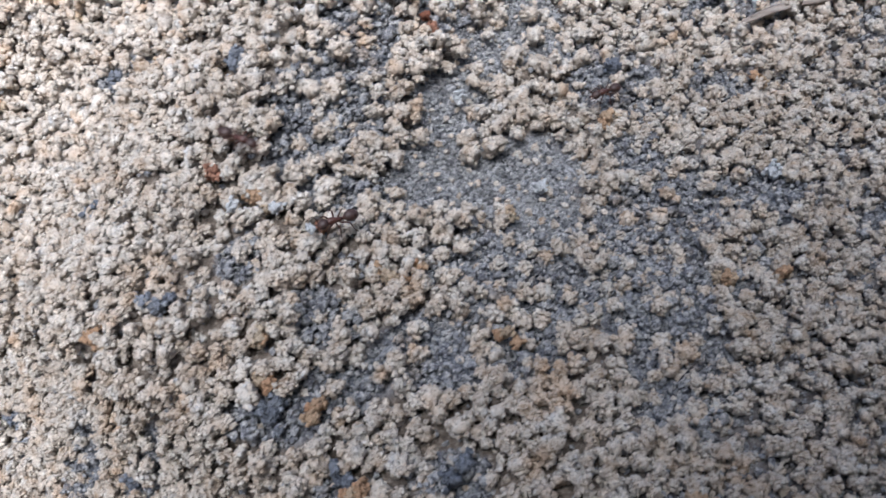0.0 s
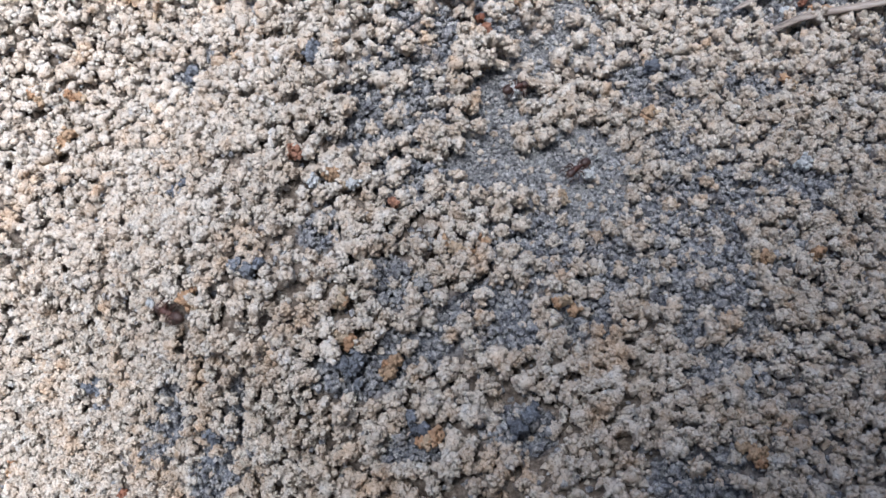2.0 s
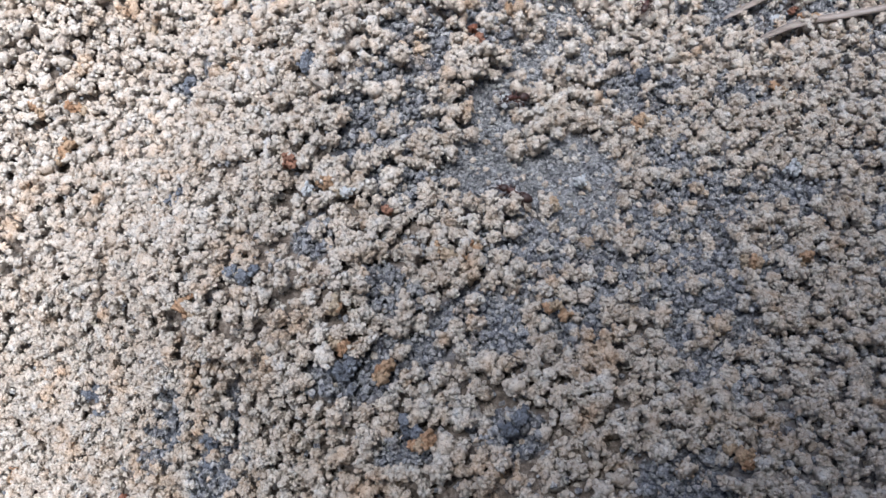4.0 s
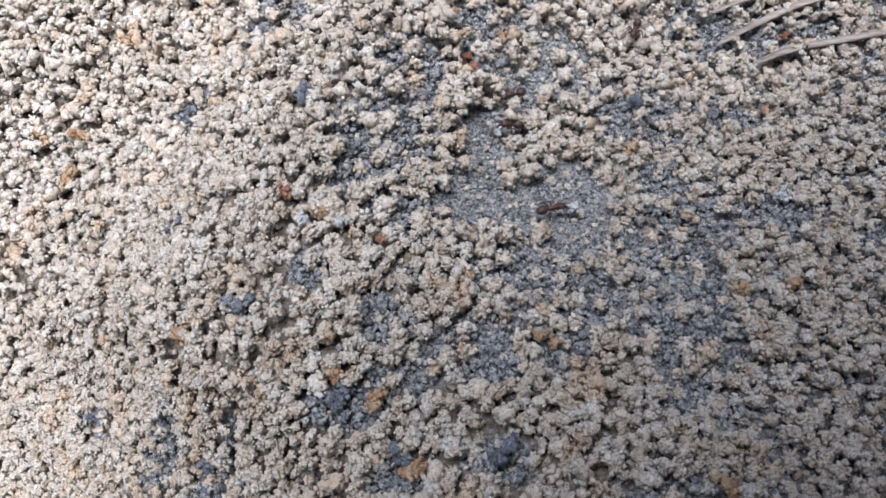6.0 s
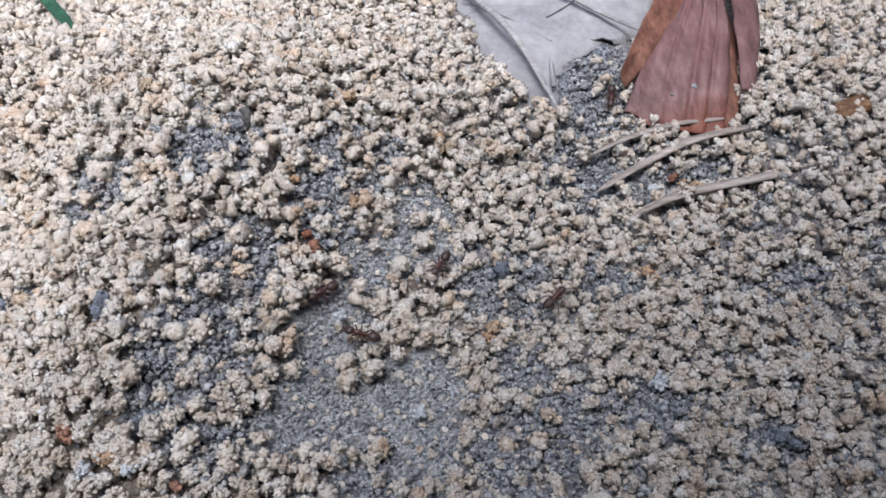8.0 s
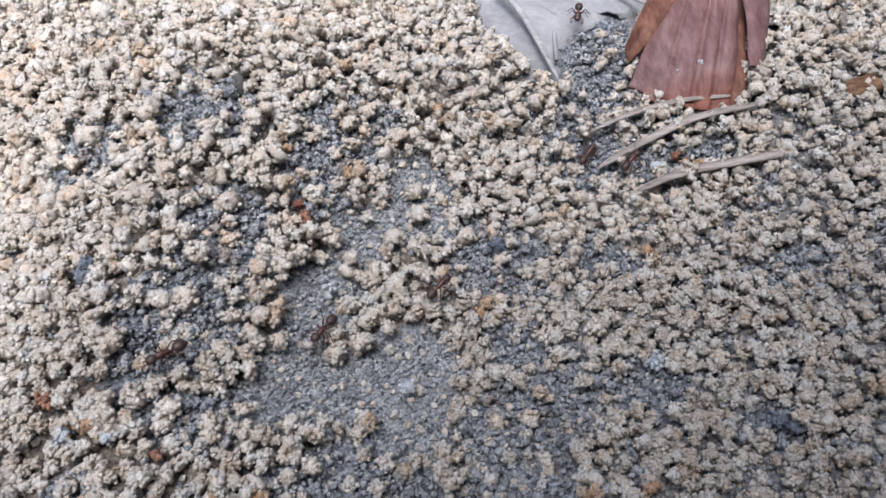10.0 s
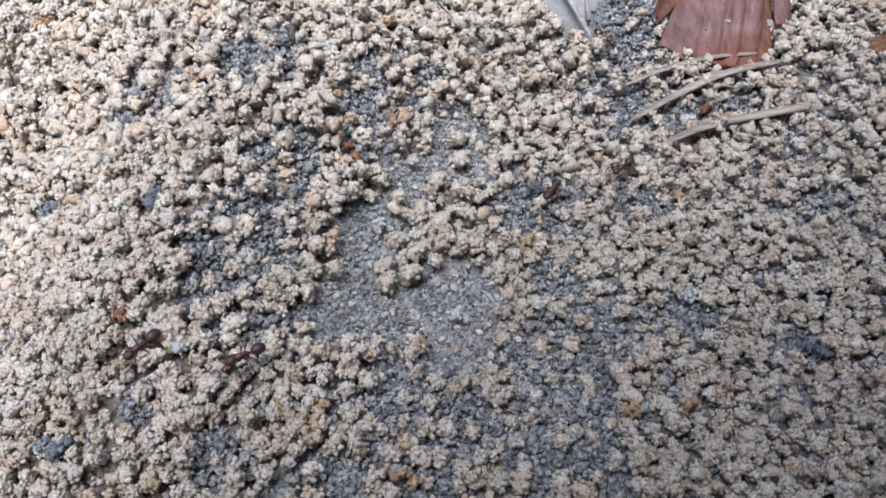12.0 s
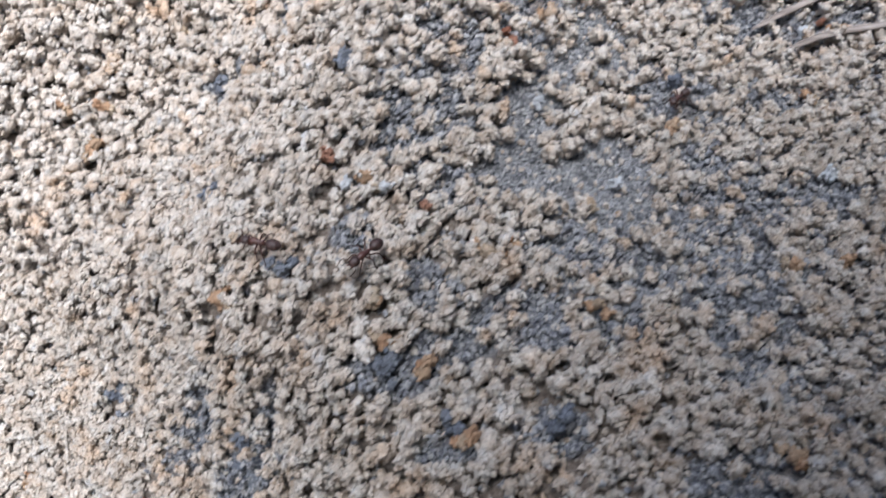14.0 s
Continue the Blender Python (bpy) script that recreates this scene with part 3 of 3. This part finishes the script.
def sheet(origin, line, widths, rise, thick, nu, nv, ragged=0.0, seed=0, cut=lambda u: 0.0):
    """A thin leaf: a line with half widths, a height rise(u, v) over it, and a thickness; edges ragged by a share of the width."""
    rnd = np.random.default_rng(seed)
    mids = spline(line, nv)
    wide = np.interp(np.linspace(0, 1, nv), np.linspace(0, 1, len(widths)), widths)
    jag_l, jag_r = (np.convolve(rnd.normal(size=nv + 4), np.ones(3) / 3, "same")[2:-2] * ragged for _ in range(2))
    end_lo, end_hi = (np.convolve(rnd.normal(size=nu + 4), np.ones(9) / 4, "same")[2:-2] * ragged for _ in range(2))
    bm = bmesh.new()
    top, low = [], []
    for j in range(nv):
        along = (mids[min(j + 1, nv - 1)] - mids[max(j - 1, 0)]).normalized()
        side = along.cross(Vector((0, 0, 1))).normalized()
        v = j / (nv - 1)
        rt, rl = [], []
        for i in range(nu):
            u = 2 * i / (nu - 1) - 1
            w = wide[j] * (1 + (jag_r[j] if u > 0 else jag_l[j]) * abs(u) ** 3)
            slip = along * (cut(u) * (1 - v) ** 6 + wide[j] * 2.0 * (end_lo[i] * (1 - v) ** 8 + end_hi[i] * v ** 8))
            p = mids[j] + side * (u * w) + slip + Vector((0, 0, rise(u, v))) - origin
            rt.append(bm.verts.new(p + Vector((0, 0, thick))))
            rl.append(bm.verts.new(p))
        top.append(rt)
        low.append(rl)
    for j in range(nv - 1):
        for i in range(nu - 1):
            bm.faces.new((top[j][i], top[j][i + 1], top[j + 1][i + 1], top[j + 1][i]))
            bm.faces.new((low[j][i], low[j + 1][i], low[j + 1][i + 1], low[j][i + 1]))
    for j in range(nv - 1):
        for i in (0, nu - 1):
            bm.faces.new((top[j][i], top[j + 1][i], low[j + 1][i], low[j][i]))
    for i in range(nu - 1):
        for j in (0, nv - 1):
            bm.faces.new((top[j][i], top[j][i + 1], low[j][i + 1], low[j][i]))
    bmesh.ops.recalc_face_normals(bm, faces=bm.faces)
    return bm


def root(name, place, label, category, group=""):
    ob = new(name)
    ob.location = place
    ob.empty_display_size = 0.002
    return tagged(ob, label, category, group)


# bleached leaf, half buried
base = on_top(36, 136)
leaf = root("dead_leaf", base, "bleached grey-white dead leaf half buried in soil", "leaf")
leaf_rise = lambda u, v: 0.0004 * math.sin(5 * v + 2 * u) + 0.0005 - 0.0012 * u ** 4 + 0.00015 * math.sin(9 * u + 7 * v)
part("blade", sheet(base, [on_top(35.0, 134, 0.0002), on_top(32.2, 147, 0.0010), on_top(37, 165, 0.0014), on_top(40, 185, 0.0016), on_top(42, 206, 0.0012)],
                    [0.001, 0.0082, 0.018, 0.020, 0.007], leaf_rise, 0.0003, 41, 70, 0.05, 3), m_paper, leaf)
part("lobe", sheet(base, [on_top(45.5, 151, 0.0004), on_top(47, 157, 0.0012), on_top(49, 168, 0.0016), on_top(51, 182, 0.0014)], [0.003, 0.0085, 0.010, 0.005], leaf_rise, 0.0003, 25, 40, 0.06, 4), m_paper, leaf)
for k, (way, w) in enumerate((([(36, 138), (37.5, 165), (42, 204)], 0.00045), ([(37, 150), (30, 158), (21, 166)], 0.00022), ([(37, 158), (46, 166), (55, 172)], 0.00022), ([(37.5, 168), (30, 177), (24, 184)], 0.0002))):
    pts = [p - base for p in spline([on_top(x, y, 0.0021) for x, y in way], 14)]
    part("vein", tube(bmesh.new(), pts, np.linspace(w, w * 0.5, 14), 6), m_paper, leaf)

# red-brown husk, fanned out and split
base = on_top(57, 131)
husk = root("dry_husk", base, "dry red-brown pleated husk, split and fanned at its end", "husk")
GROOVES = ((-0.34, 0.06, 0.0010), (0.12, 0.07, 0.0011), (0.56, 0.05, 0.0010))
pleat = lambda u, v: ((0.0012 + 0.0016 * min(1.0, 4 * v)) * (1 - 0.3 * v) * (1 - u * u) + 0.0010 * v + 0.0005 * math.sin(4 * u - 7 * v) + 0.00012 * math.sin(17 * u + 9 * v + 3 * u * v)
                      - sum(d * (0.45 + 0.55 * v) * math.exp(-((u - c - 0.05 * math.sin(4 * v + c * 9)) / w) ** 2) for c, w, d in GROOVES)
                      - 0.0016 * max(0.0, (u - 0.82) / 0.18) ** 2)
part("blade", sheet(base, [on_top(55.4, 129.0, 0.0010), on_top(59.0, 140, 0.0022), on_top(63.4, 152, 0.0030), on_top(67.0, 166, 0.0036), on_top(69.5, 182, 0.0040)],
                    [0.0092, 0.0072, 0.0053, 0.0042, 0.0022], pleat, 0.00035, 61, 60, 0.022, 7, lambda u: 0.0028 * max(0.0, -u) ** 1.3 + 0.0008 * max(0.0, u) ** 2 + 0.0006 * math.sin(6.5 * u + 0.6) ** 2), m_husk, husk)
roll = lambda u, v: 0.0016 * (1 - u) * 0.5 + 0.0008 * (1 - u * u) + 0.001 * v
part("split_strip", sheet(base, [on_top(67.2, 132.6, 0.0020), on_top(69.3, 143, 0.0038), on_top(71.3, 154, 0.0046), on_top(73.0, 166, 0.0046), on_top(71.5, 182, 0.0046)],
                          [0.0011, 0.0022, 0.0025, 0.0022, 0.0008], roll, 0.00035, 13, 40, 0.05, 9), m_husk, husk)
part("split_strip", sheet(base, [on_top(63.9, 127.9, 0.0022), on_top(65.6, 136, 0.0022), on_top(67.3, 145, 0.0024), on_top(69, 156, 0.0030)],
                          [0.0011, 0.0012, 0.0010, 0.0006], lambda u, v: 0.0004 * (1 - u * u), 0.00035, 7, 26, 0.14, 12), m_strip, husk, "darker torn strip")
curl = lambda u, v: 0.0024 * max(0.0, -u) ** 1.5 + 0.0010 * (1 - u * u) + 0.0012 * v
part("curled_strip", sheet(base, [on_top(47.6, 138.2, 0.0018), on_top(52.0, 143.5, 0.0034), on_top(56.8, 151, 0.0046), on_top(61.8, 162, 0.0052), on_top(66.5, 178, 0.0046)],
                           [0.0006, 0.0019, 0.0025, 0.0026, 0.0012], curl, 0.0003, 13, 40, 0.06, 15), m_strip, husk, "orange-brown curled strip")
part("curled_strip", sheet(base, [on_top(50.6, 139.0, 0.0012), on_top(54.4, 144.5, 0.0024), on_top(58.8, 152, 0.0034)],
                           [0.0004, 0.0009, 0.0006], lambda u, v: 0.0005 * (1 - u * u), 0.0003, 7, 24, 0.08, 17), m_straw, husk, "pale torn strip")


def straw(name, way, wide, label, flat=0.45, lift=0.0028, mat=None):
    pts = [on_top(x, y, lift + h) for x, y, h in way]
    base = pts[0].copy()
    ob = root(name, base, label, "straw")
    line = [p - base for p in spline(pts, 22)]
    w = wide * np.interp(np.linspace(0, 1, 22), [0, 0.12, 0.5, 0.9, 1], [0.25, 0.7, 1.0, 0.95, 0.55])
    part("stalk", tube(bmesh.new(), line, w, 9, flat), mat or m_straw, ob)
    rib = [p + Vector((0, 0, wide * flat * 0.75)) for p in line[2:-1]]
    part("rib", tube(bmesh.new(), rib, w[2:-1] * 0.22, 5), mat or m_straw, ob)
    return ob


straw("dry_needle", [(40.5, 125.4, 0), (47, 128.2, 0.0004), (55, 129.6, 0.0003), (63.0, 129.6, 0)], 0.00060, "thin curved dry needle lying beside the husk")
straw("dry_needle", [(41.3, 119.5, 0), (48, 123.3, 0.0004), (57, 126.3, 0.0006), (66.5, 127.4, 0.0004)], 0.00084, "curved dry grey-brown needle with a thick end")
straw("dry_needle", [(46.6, 114.8, 0), (53, 116.8, 0.0002), (61, 118.0, 0.0003), (68.8, 117.9, 0)], 0.00098, "flat pale bleached needle on the crumbs")
straw("dry_twig", [(36.0, 133.0, 0.0005), (31.4, 145, 0.0010), (27.6, 153.5, 0.0010), (22.5, 166, 0.0010), (17, 180, 0.0008)], 0.00075, "pale straight dry stem lying over the leaf", 0.8, mat=m_stem)
straw("dry_twig", [(52.6, 149.2, 0.0012), (45, 158.5, 0.0012), (36.8, 168.4, 0.0012), (27, 180, 0.0010)], 0.00055, "thin dry stem lying across the leaf", 0.8, mat=m_stem)
straw("grass_blade", [(-45.6, 146.4, 0.0006), (-49, 152, 0.0024), (-55, 160.5, 0.0046), (-62, 172, 0.0060)], 0.0012, "green grass blade bent over the soil", 0.25, 0.0015, m_green)

# brown bud with a pale stalk
base = on_top(80.4, 128.4, 0.0016)
bud = root("brown_bud", base, "brown wrinkled bud scale lying on the crumbs", "bud")
part("bud", tube(bmesh.new(), [on_top(80.0 + d, 128.4 + 0.35 * d, 0.0016) - base for d in (0, 0.6, 1.8, 3.6, 5.6, 7.0)], [0.0006, 0.0015, 0.0020, 0.0022, 0.0019, 0.0011], 11, 0.85), m_brown, bud)
part("stalk", tube(bmesh.new(), [on_top(86.4 + d, 130.6 + 0.35 * d, 0.0016) - base for d in (0, 2, 5, 9, 14)], [0.0009, 0.0010, 0.0010, 0.0009, 0.0006], 9, 0.85), m_straw, bud)

# pale crumbs on the husk
for x, y, r in ((59.0, 135.0, 0.75), (57.6, 137.4, 0.45), (61.2, 141.0, 0.32), (62.8, 146.5, 0.28), (55.2, 134.2, 0.30)):
    crumb_on = new("soil_crumb", piece_mesh(3, m_white))
    crumb_on.scale = (r / 1000,) * 3
    crumb_on.location = on_top(x, y, 0.0040 + r / 1000 * 0.4)
    tagged(crumb_on, "small white crumb lying on the red-brown husk", "crumb")

# bark chips
for (x0, y0), (x1, y1), r, mat, label in (((-11.3, 116.4), (-12.6, 121.2), 0.0008, m_bark, "small grey bark chip standing out of the crumbs"),
                                          ((47.4, 57.8), (49.0, 59.6), 0.0008, m_bark, "dark brown bark chip among the crumbs")):
    base = on_top(x0, y0, 0.0012)
    chip = root("bark_chip", base, label, "bark chip")
    part("chip", tube(bmesh.new(), [on_top(x0 + (x1 - x0) * f, y0 + (y1 - y0) * f, 0.0008 + 0.0007 * f) - base for f in (0, 0.15, 0.5, 0.85, 1)], [r * 0.6, r, r * 1.1, r * 0.95, r * 0.5], 7, 0.7), mat, chip)

# ---- ants ----
MM = 0.00107


def egg(place, size, turn=0.0, tip=0.0, level=3):
    """A smooth body part in millimetres; tip narrows its front end."""
    bm = bmesh.new()
    bmesh.ops.create_icosphere(bm, subdivisions=level, radius=1.0)
    tilt = Matrix.Rotation(radians(turn), 4, "Y")
    for v in bm.verts:
        k = 1 - tip * v.co.x
        p = tilt @ Vector((v.co.x * size[0], v.co.y * size[1] * k, v.co.z * size[2] * k))
        v.co = (p + Vector(place)) * MM
    return bm


LEGS = [("front", 0.62, 40, 1.35), ("middle", 0.25, 92, 1.45), ("hind", -0.12, 140, 1.85)]


def leg_mesh(angle, reach, side):
    """One leg from its hip: up to the knee, down and out to the foot, in millimetres."""
    c, s = math.cos(radians(angle)), math.sin(radians(angle)) * side
    at = lambda d, z: Vector((c * d, s * d, z)) * MM
    pts = [at(0, 0), at(0.14 * reach, -0.02), at(0.30 * reach, 0.20), at(0.50 * reach, 0.34), at(0.62 * reach, 0.20), at(0.80 * reach, -0.28), at(0.92 * reach, -0.60), at(1.15 * reach, -0.70)]
    return tube(bmesh.new(), pts, [r * MM for r in (0.11, 0.085, 0.10, 0.07, 0.065, 0.055, 0.04, 0.028)], 7)


def build_ant(label, load=None):
    ant = root("ant", (0, 0, 0), label, "ant", "ants on the mound")
    h = 0.78
    head = part("head", egg((1.62, 0, h + 0.02), (0.60, 0.54, 0.44), 18, 0.12), m_ant_dark, ant, "dark brown head")
    for side in (1, -1):
        part("eye", egg((1.60, 0.43 * side, h + 0.16), (0.12, 0.07, 0.10), 0, 0, 2), m_ant_dark, head)
        jaw = [Vector(p) * MM for p in ((2.08, 0.22 * side, h - 0.14), (2.34, 0.24 * side, h - 0.22), (2.48, 0.06 * side, h - 0.26))]
        part("mandible", tube(bmesh.new(), jaw, [0.10 * MM, 0.075 * MM, 0.02 * MM], 6), m_ant_red, head)
        feeler = [Vector(p) * MM for p in ((1.98, 0.22 * side, h + 0.10), (2.15, 0.60 * side, h + 0.34), (2.30, 0.92 * side, h + 0.42), (2.65, 0.98 * side, h + 0.22), (3.05, 0.90 * side, h - 0.05))]
        part("antenna", tube(bmesh.new(), feeler, [r * MM for r in (0.055, 0.045, 0.045, 0.05, 0.055)], 6), m_ant_leg, head)
    thorax = bmesh.new()
    tube(thorax, [Vector(p) * MM for p in ((1.22, 0, h), (1.05, 0, h + 0.04), (0.75, 0, h + 0.13), (0.40, 0, h + 0.13), (0.12, 0, h + 0.03), (-0.18, 0, h + 0.06), (-0.42, 0, h - 0.03), (-0.55, 0, h - 0.06))],
         [r * MM for r in (0.14, 0.28, 0.40, 0.36, 0.27, 0.29, 0.20, 0.09)], 12, 1.05)
    part("thorax", thorax, m_ant_red, ant, "red-brown thorax")
    part("petiole", egg((-0.68, 0, h + 0.02), (0.12, 0.17, 0.26), 0, 0, 2), m_ant_red, ant)
    gaster = part("gaster", egg((-1.52, 0, h + 0.06), (0.84, 0.62, 0.58), -6, -0.10), m_ant_dark, ant, "dark shiny gaster")
    for x in (-1.15, -1.55, -1.95):
        w = math.sqrt(max(0.05, 1 - ((x + 1.52) / 0.84) ** 2))
        bm = bmesh.new()
        pts = [Vector((x, 0.625 * w * math.cos(a), h + 0.06 + 0.585 * w * math.sin(a))) * MM for a in np.linspace(0, 2 * math.pi, 25)]
        part("segment_edge", tube(bm, pts, [0.022 * MM] * 25, 5, 1.0, (1, 0, 0)), m_ant_red, gaster)
    legs = []
    for name, x, angle, reach in LEGS:
        for side in (1, -1):
            leg = part(name + "_leg", leg_mesh(angle, reach, side), m_ant_leg, ant)
            leg.location = Vector((x, 0.27 * side, h - 0.12)) * MM
            legs.append((leg, side if name != "middle" else -side))
    if load:
        v, f = CRUMBS[4][2]
        me = bpy.data.meshes.new("carried_crumb")
        me.from_pydata((v * 0.75 * MM + np.array([2.95, 0.0, h - 0.1]) * MM).tolist(), [], f.tolist())
        me.polygons.foreach_set("use_smooth", np.ones(len(me.polygons), bool))
        me.materials.append(load[0])
        crumb_ob = new("carried_crumb", me)
        crumb_ob.parent = ant
        tagged(crumb_ob, load[1])
    return ant, legs


# seconds, place in millimetres, heading in degrees
TRAILS = [
    [
        (0, -11.7, 65.9, -150), (0.5, -14.7, 61.7, -99), (1, -18.5, 56.8, -148), (1.5, -28.2, 55.4, -184), (2, -38.1, 54.7, -197), (2.5, -41.2, 54.1, -187),
        (3, -43.7, 53.2, -178), (4, -58, 38, -130), (6, -72, 10, -130), (14, -75, 0, -130),
    ],
    [
        (0, -22.5, 73, -25), (0.25, -19.7, 74.2, 21), (0.5, -16.8, 75.6, 68), (1, -9.6, 81, 36), (1.5, -4.4, 87.5, 36), (2, 2.5, 92.5, 37),
        (2.17, 2.5, 92.7, -22), (2.33, 2.3, 92.7, -82), (2.5, 2.2, 92.8, -141), (3, 3.5, 92, -167), (5.5, 3.5, 93.7, -144), (6, 3.6, 92.8, -165),
        (6.5, 3.1, 90.2, -172), (7, 3.2, 90.3, -178), (7.5, 4.5, 88.7, -191), (7.7, 5.4, 88.5, -194), (9.8, 2.6, 87.8, -130), (10, 1.9, 86.1, -120),
        (10.5, 0, 81.6, -132), (11, -1.7, 76.5, -113), (11.5, -6.7, 70.9, -129), (12, -11, 66.8, -145), (12.5, -14, 63.8, -136), (13, -17.6, 60.1, -140),
        (13.5, -17.6, 60.5, -134), (14, -20, 56.8, -130),
    ],
    [
        (0, 62, 205, 200), (3, 45, 185, 200), (4.4, 30, 140, 215), (5.5, 7.8, 100.3, 214), (6, 4.4, 98.8, 212), (6.5, 4.6, 97.7, 211),
        (7, 3.8, 97.3, 211), (7.5, 1.5, 94.4, 206), (7.7, 1, 95.1, 215), (9.8, -12.4, 77.6, 229), (10, -13.6, 76.3, 219), (10.5, -17.2, 72.9, 216),
        (11, -18.9, 71.6, 217), (11.5, -20.3, 69, 226), (12, -22.2, 67.3, 231), (12.5, -24.6, 63.6, 229), (13, -25.9, 60.8, 252), (13.5, -27.8, 58.7, 194),
        (14, -31.3, 56.9, 165),
    ],
    [
        (0, 22.4, 95.5, -150), (0.5, 19.3, 92.6, -155), (1, 17.3, 88.6, -135), (1.5, 12.3, 83.6, -133), (2, 10.9, 80.7, -134), (2.5, 7.2, 77.1, -150),
        (3, 3.6, 75.4, -155), (4.25, 2.7, 75.2, -214), (5.5, 1.8, 74.9, -272), (6, 9.3, 79.3, -337), (6.5, 14.8, 81.3, -338), (7, 21.7, 87.6, -323),
        (7.5, 25.3, 92.3, -315), (7.7, 27.6, 93.3, -312), (10, 45.9, 118.9, -307), (10.5, 45.8, 119.4, -312), (10.7, 45.1, 118.3, -253), (10.8, 44.5, 117.3, -193),
        (11, 43.9, 116.3, -133), (11.5, 40.8, 112.7, -136), (12, 38.2, 107.8, -135), (12.5, 33.9, 105, -140), (13, 31.4, 102.9, -147), (13.5, 28.5, 99.4, -135),
        (14, 24.2, 97.9, -134),
    ],
    [
        (0, 62, 150, 215), (1.5, 48, 135, 215), (2.5, 32.1, 118.2, 217), (3, 26.5, 114.4, 227), (5.5, 27.1, 120.9, 263), (6, 26, 117.3, 251),
        (6.5, 22.7, 114.6, 204), (7, 19.1, 111.8, 251), (7.5, 18.1, 106.4, 224), (7.7, 15.8, 104.5, 242), (9.8, 15.6, 90.5, 211), (9.9, 16, 91.8, 132),
        (10, 16.4, 93, 54), (10.5, 21.1, 97.3, 41), (11, 24.4, 99.6, 19), (11.5, 24.7, 99.8, 25), (12, 26.9, 102.1, 60), (12.5, 29.6, 107.9, 71),
        (13, 34.7, 116.5, 39), (13.5, 39.5, 127.2, 51), (14, 42.7, 135.3, 60),
    ],
    [
        (0, 50, 141, -80), (6.5, 49.7, 140.1, -80), (7.4, 45.4, 136.6, -91), (7.7, 46.3, 137.7, -117), (8.4, 43.3, 131.4, -59), (9.1, 40.3, 125, -2),
        (9.8, 37.3, 118.3, 56), (10, 39.8, 122.1, 58), (10.5, 42.8, 128.7, 76), (11, 46.7, 142.3, 65), (11.6, 58, 178, 75), (14, 60, 205, 75),
    ],
    [
        (0, 40, 215, -90), (7, 41, 200, -90), (8.5, 41, 174.8, -90), (9.8, 40.6, 148, -103), (10.5, 39, 146.5, -92), (11, 37.5, 139.7, -93),
        (11.5, 37.9, 135.6, -84), (12, 38.4, 134.4, -52), (12.5, 37.2, 132.7, -48), (12.8, 35.6, 131, -94), (13, 34, 129.2, -141), (14, 34, 129.2, -141),
    ],
]
LOADS = [(m_white, "whitish crumb held in the jaws"), (m_piece, "beige crumb held in the jaws"), (m_orange, "rust-orange crumb held in the jaws"), None, None, None, None]


def footing(x, y, heading):
    """The pose of an ant standing on the crumbs at a place, turned to its heading."""
    e = 0.0025
    cover = float(dense_chance(np.array([x]), np.array([y]))[0])
    z = float(height(x, y)) - 0.0002 + 0.0032 * min(1.0, cover + 0.2) + 0.0005 * min(1.0, max(0.0, -x - 0.012) / 0.01)
    z += 0.0018 * float(under_litter(np.array([x]), np.array([y]))[0])  # up on the dead leaf
    normal = Vector((float(height(x - e, y) - height(x + e, y)) / (2 * e), float(height(x, y - e) - height(x, y + e)) / (2 * e), 1.0))
    normal = (normal * 0.7 + Vector((0, 0, 0.3))).normalized()
    ahead = Vector((math.cos(radians(heading)), math.sin(radians(heading)), 0))
    ahead = (ahead - normal * ahead.dot(normal)).normalized()
    side = normal.cross(ahead)
    m = Matrix((ahead, side, normal)).transposed().to_4x4()
    m.translation = (x, y, z)
    return m


ANTS = []
for trail, load in zip(TRAILS, LOADS):
    label = "red-brown ant with dark gaster" + (" carrying a crumb" if load else " walking over the crumbs")
    ANTS.append((*build_ant(label, load), trail))


def motions():
    for n, (ant, legs, trail) in enumerate(ANTS):
        walk(ant, [(t, footing(x / 1000, y / 1000, a)) for t, x, y, a in trail])
        ts = [r[0] for r in trail]
        far = np.concatenate([[0], np.cumsum([math.hypot(b[1] - a[1], b[2] - a[2]) + abs(b[3] - a[3]) * 0.02 for a, b in zip(trail, trail[1:])])])
        for leg, phase in legs:
            rest = leg.location.copy()
            rows = []
            for k in range(0, 71):
                t = k * 0.2
                gone = float(np.interp(t, ts, far))
                swing = 17 * phase * math.sin(gone * 2.2 + n)
                step = 0.12 * MM * max(0.0, phase * math.cos(gone * 2.2 + n))
                rows.append((t, pose(rest.x, rest.y, rest.z + step, 0, 0, swing)))
            walk(leg, rows)


motions()
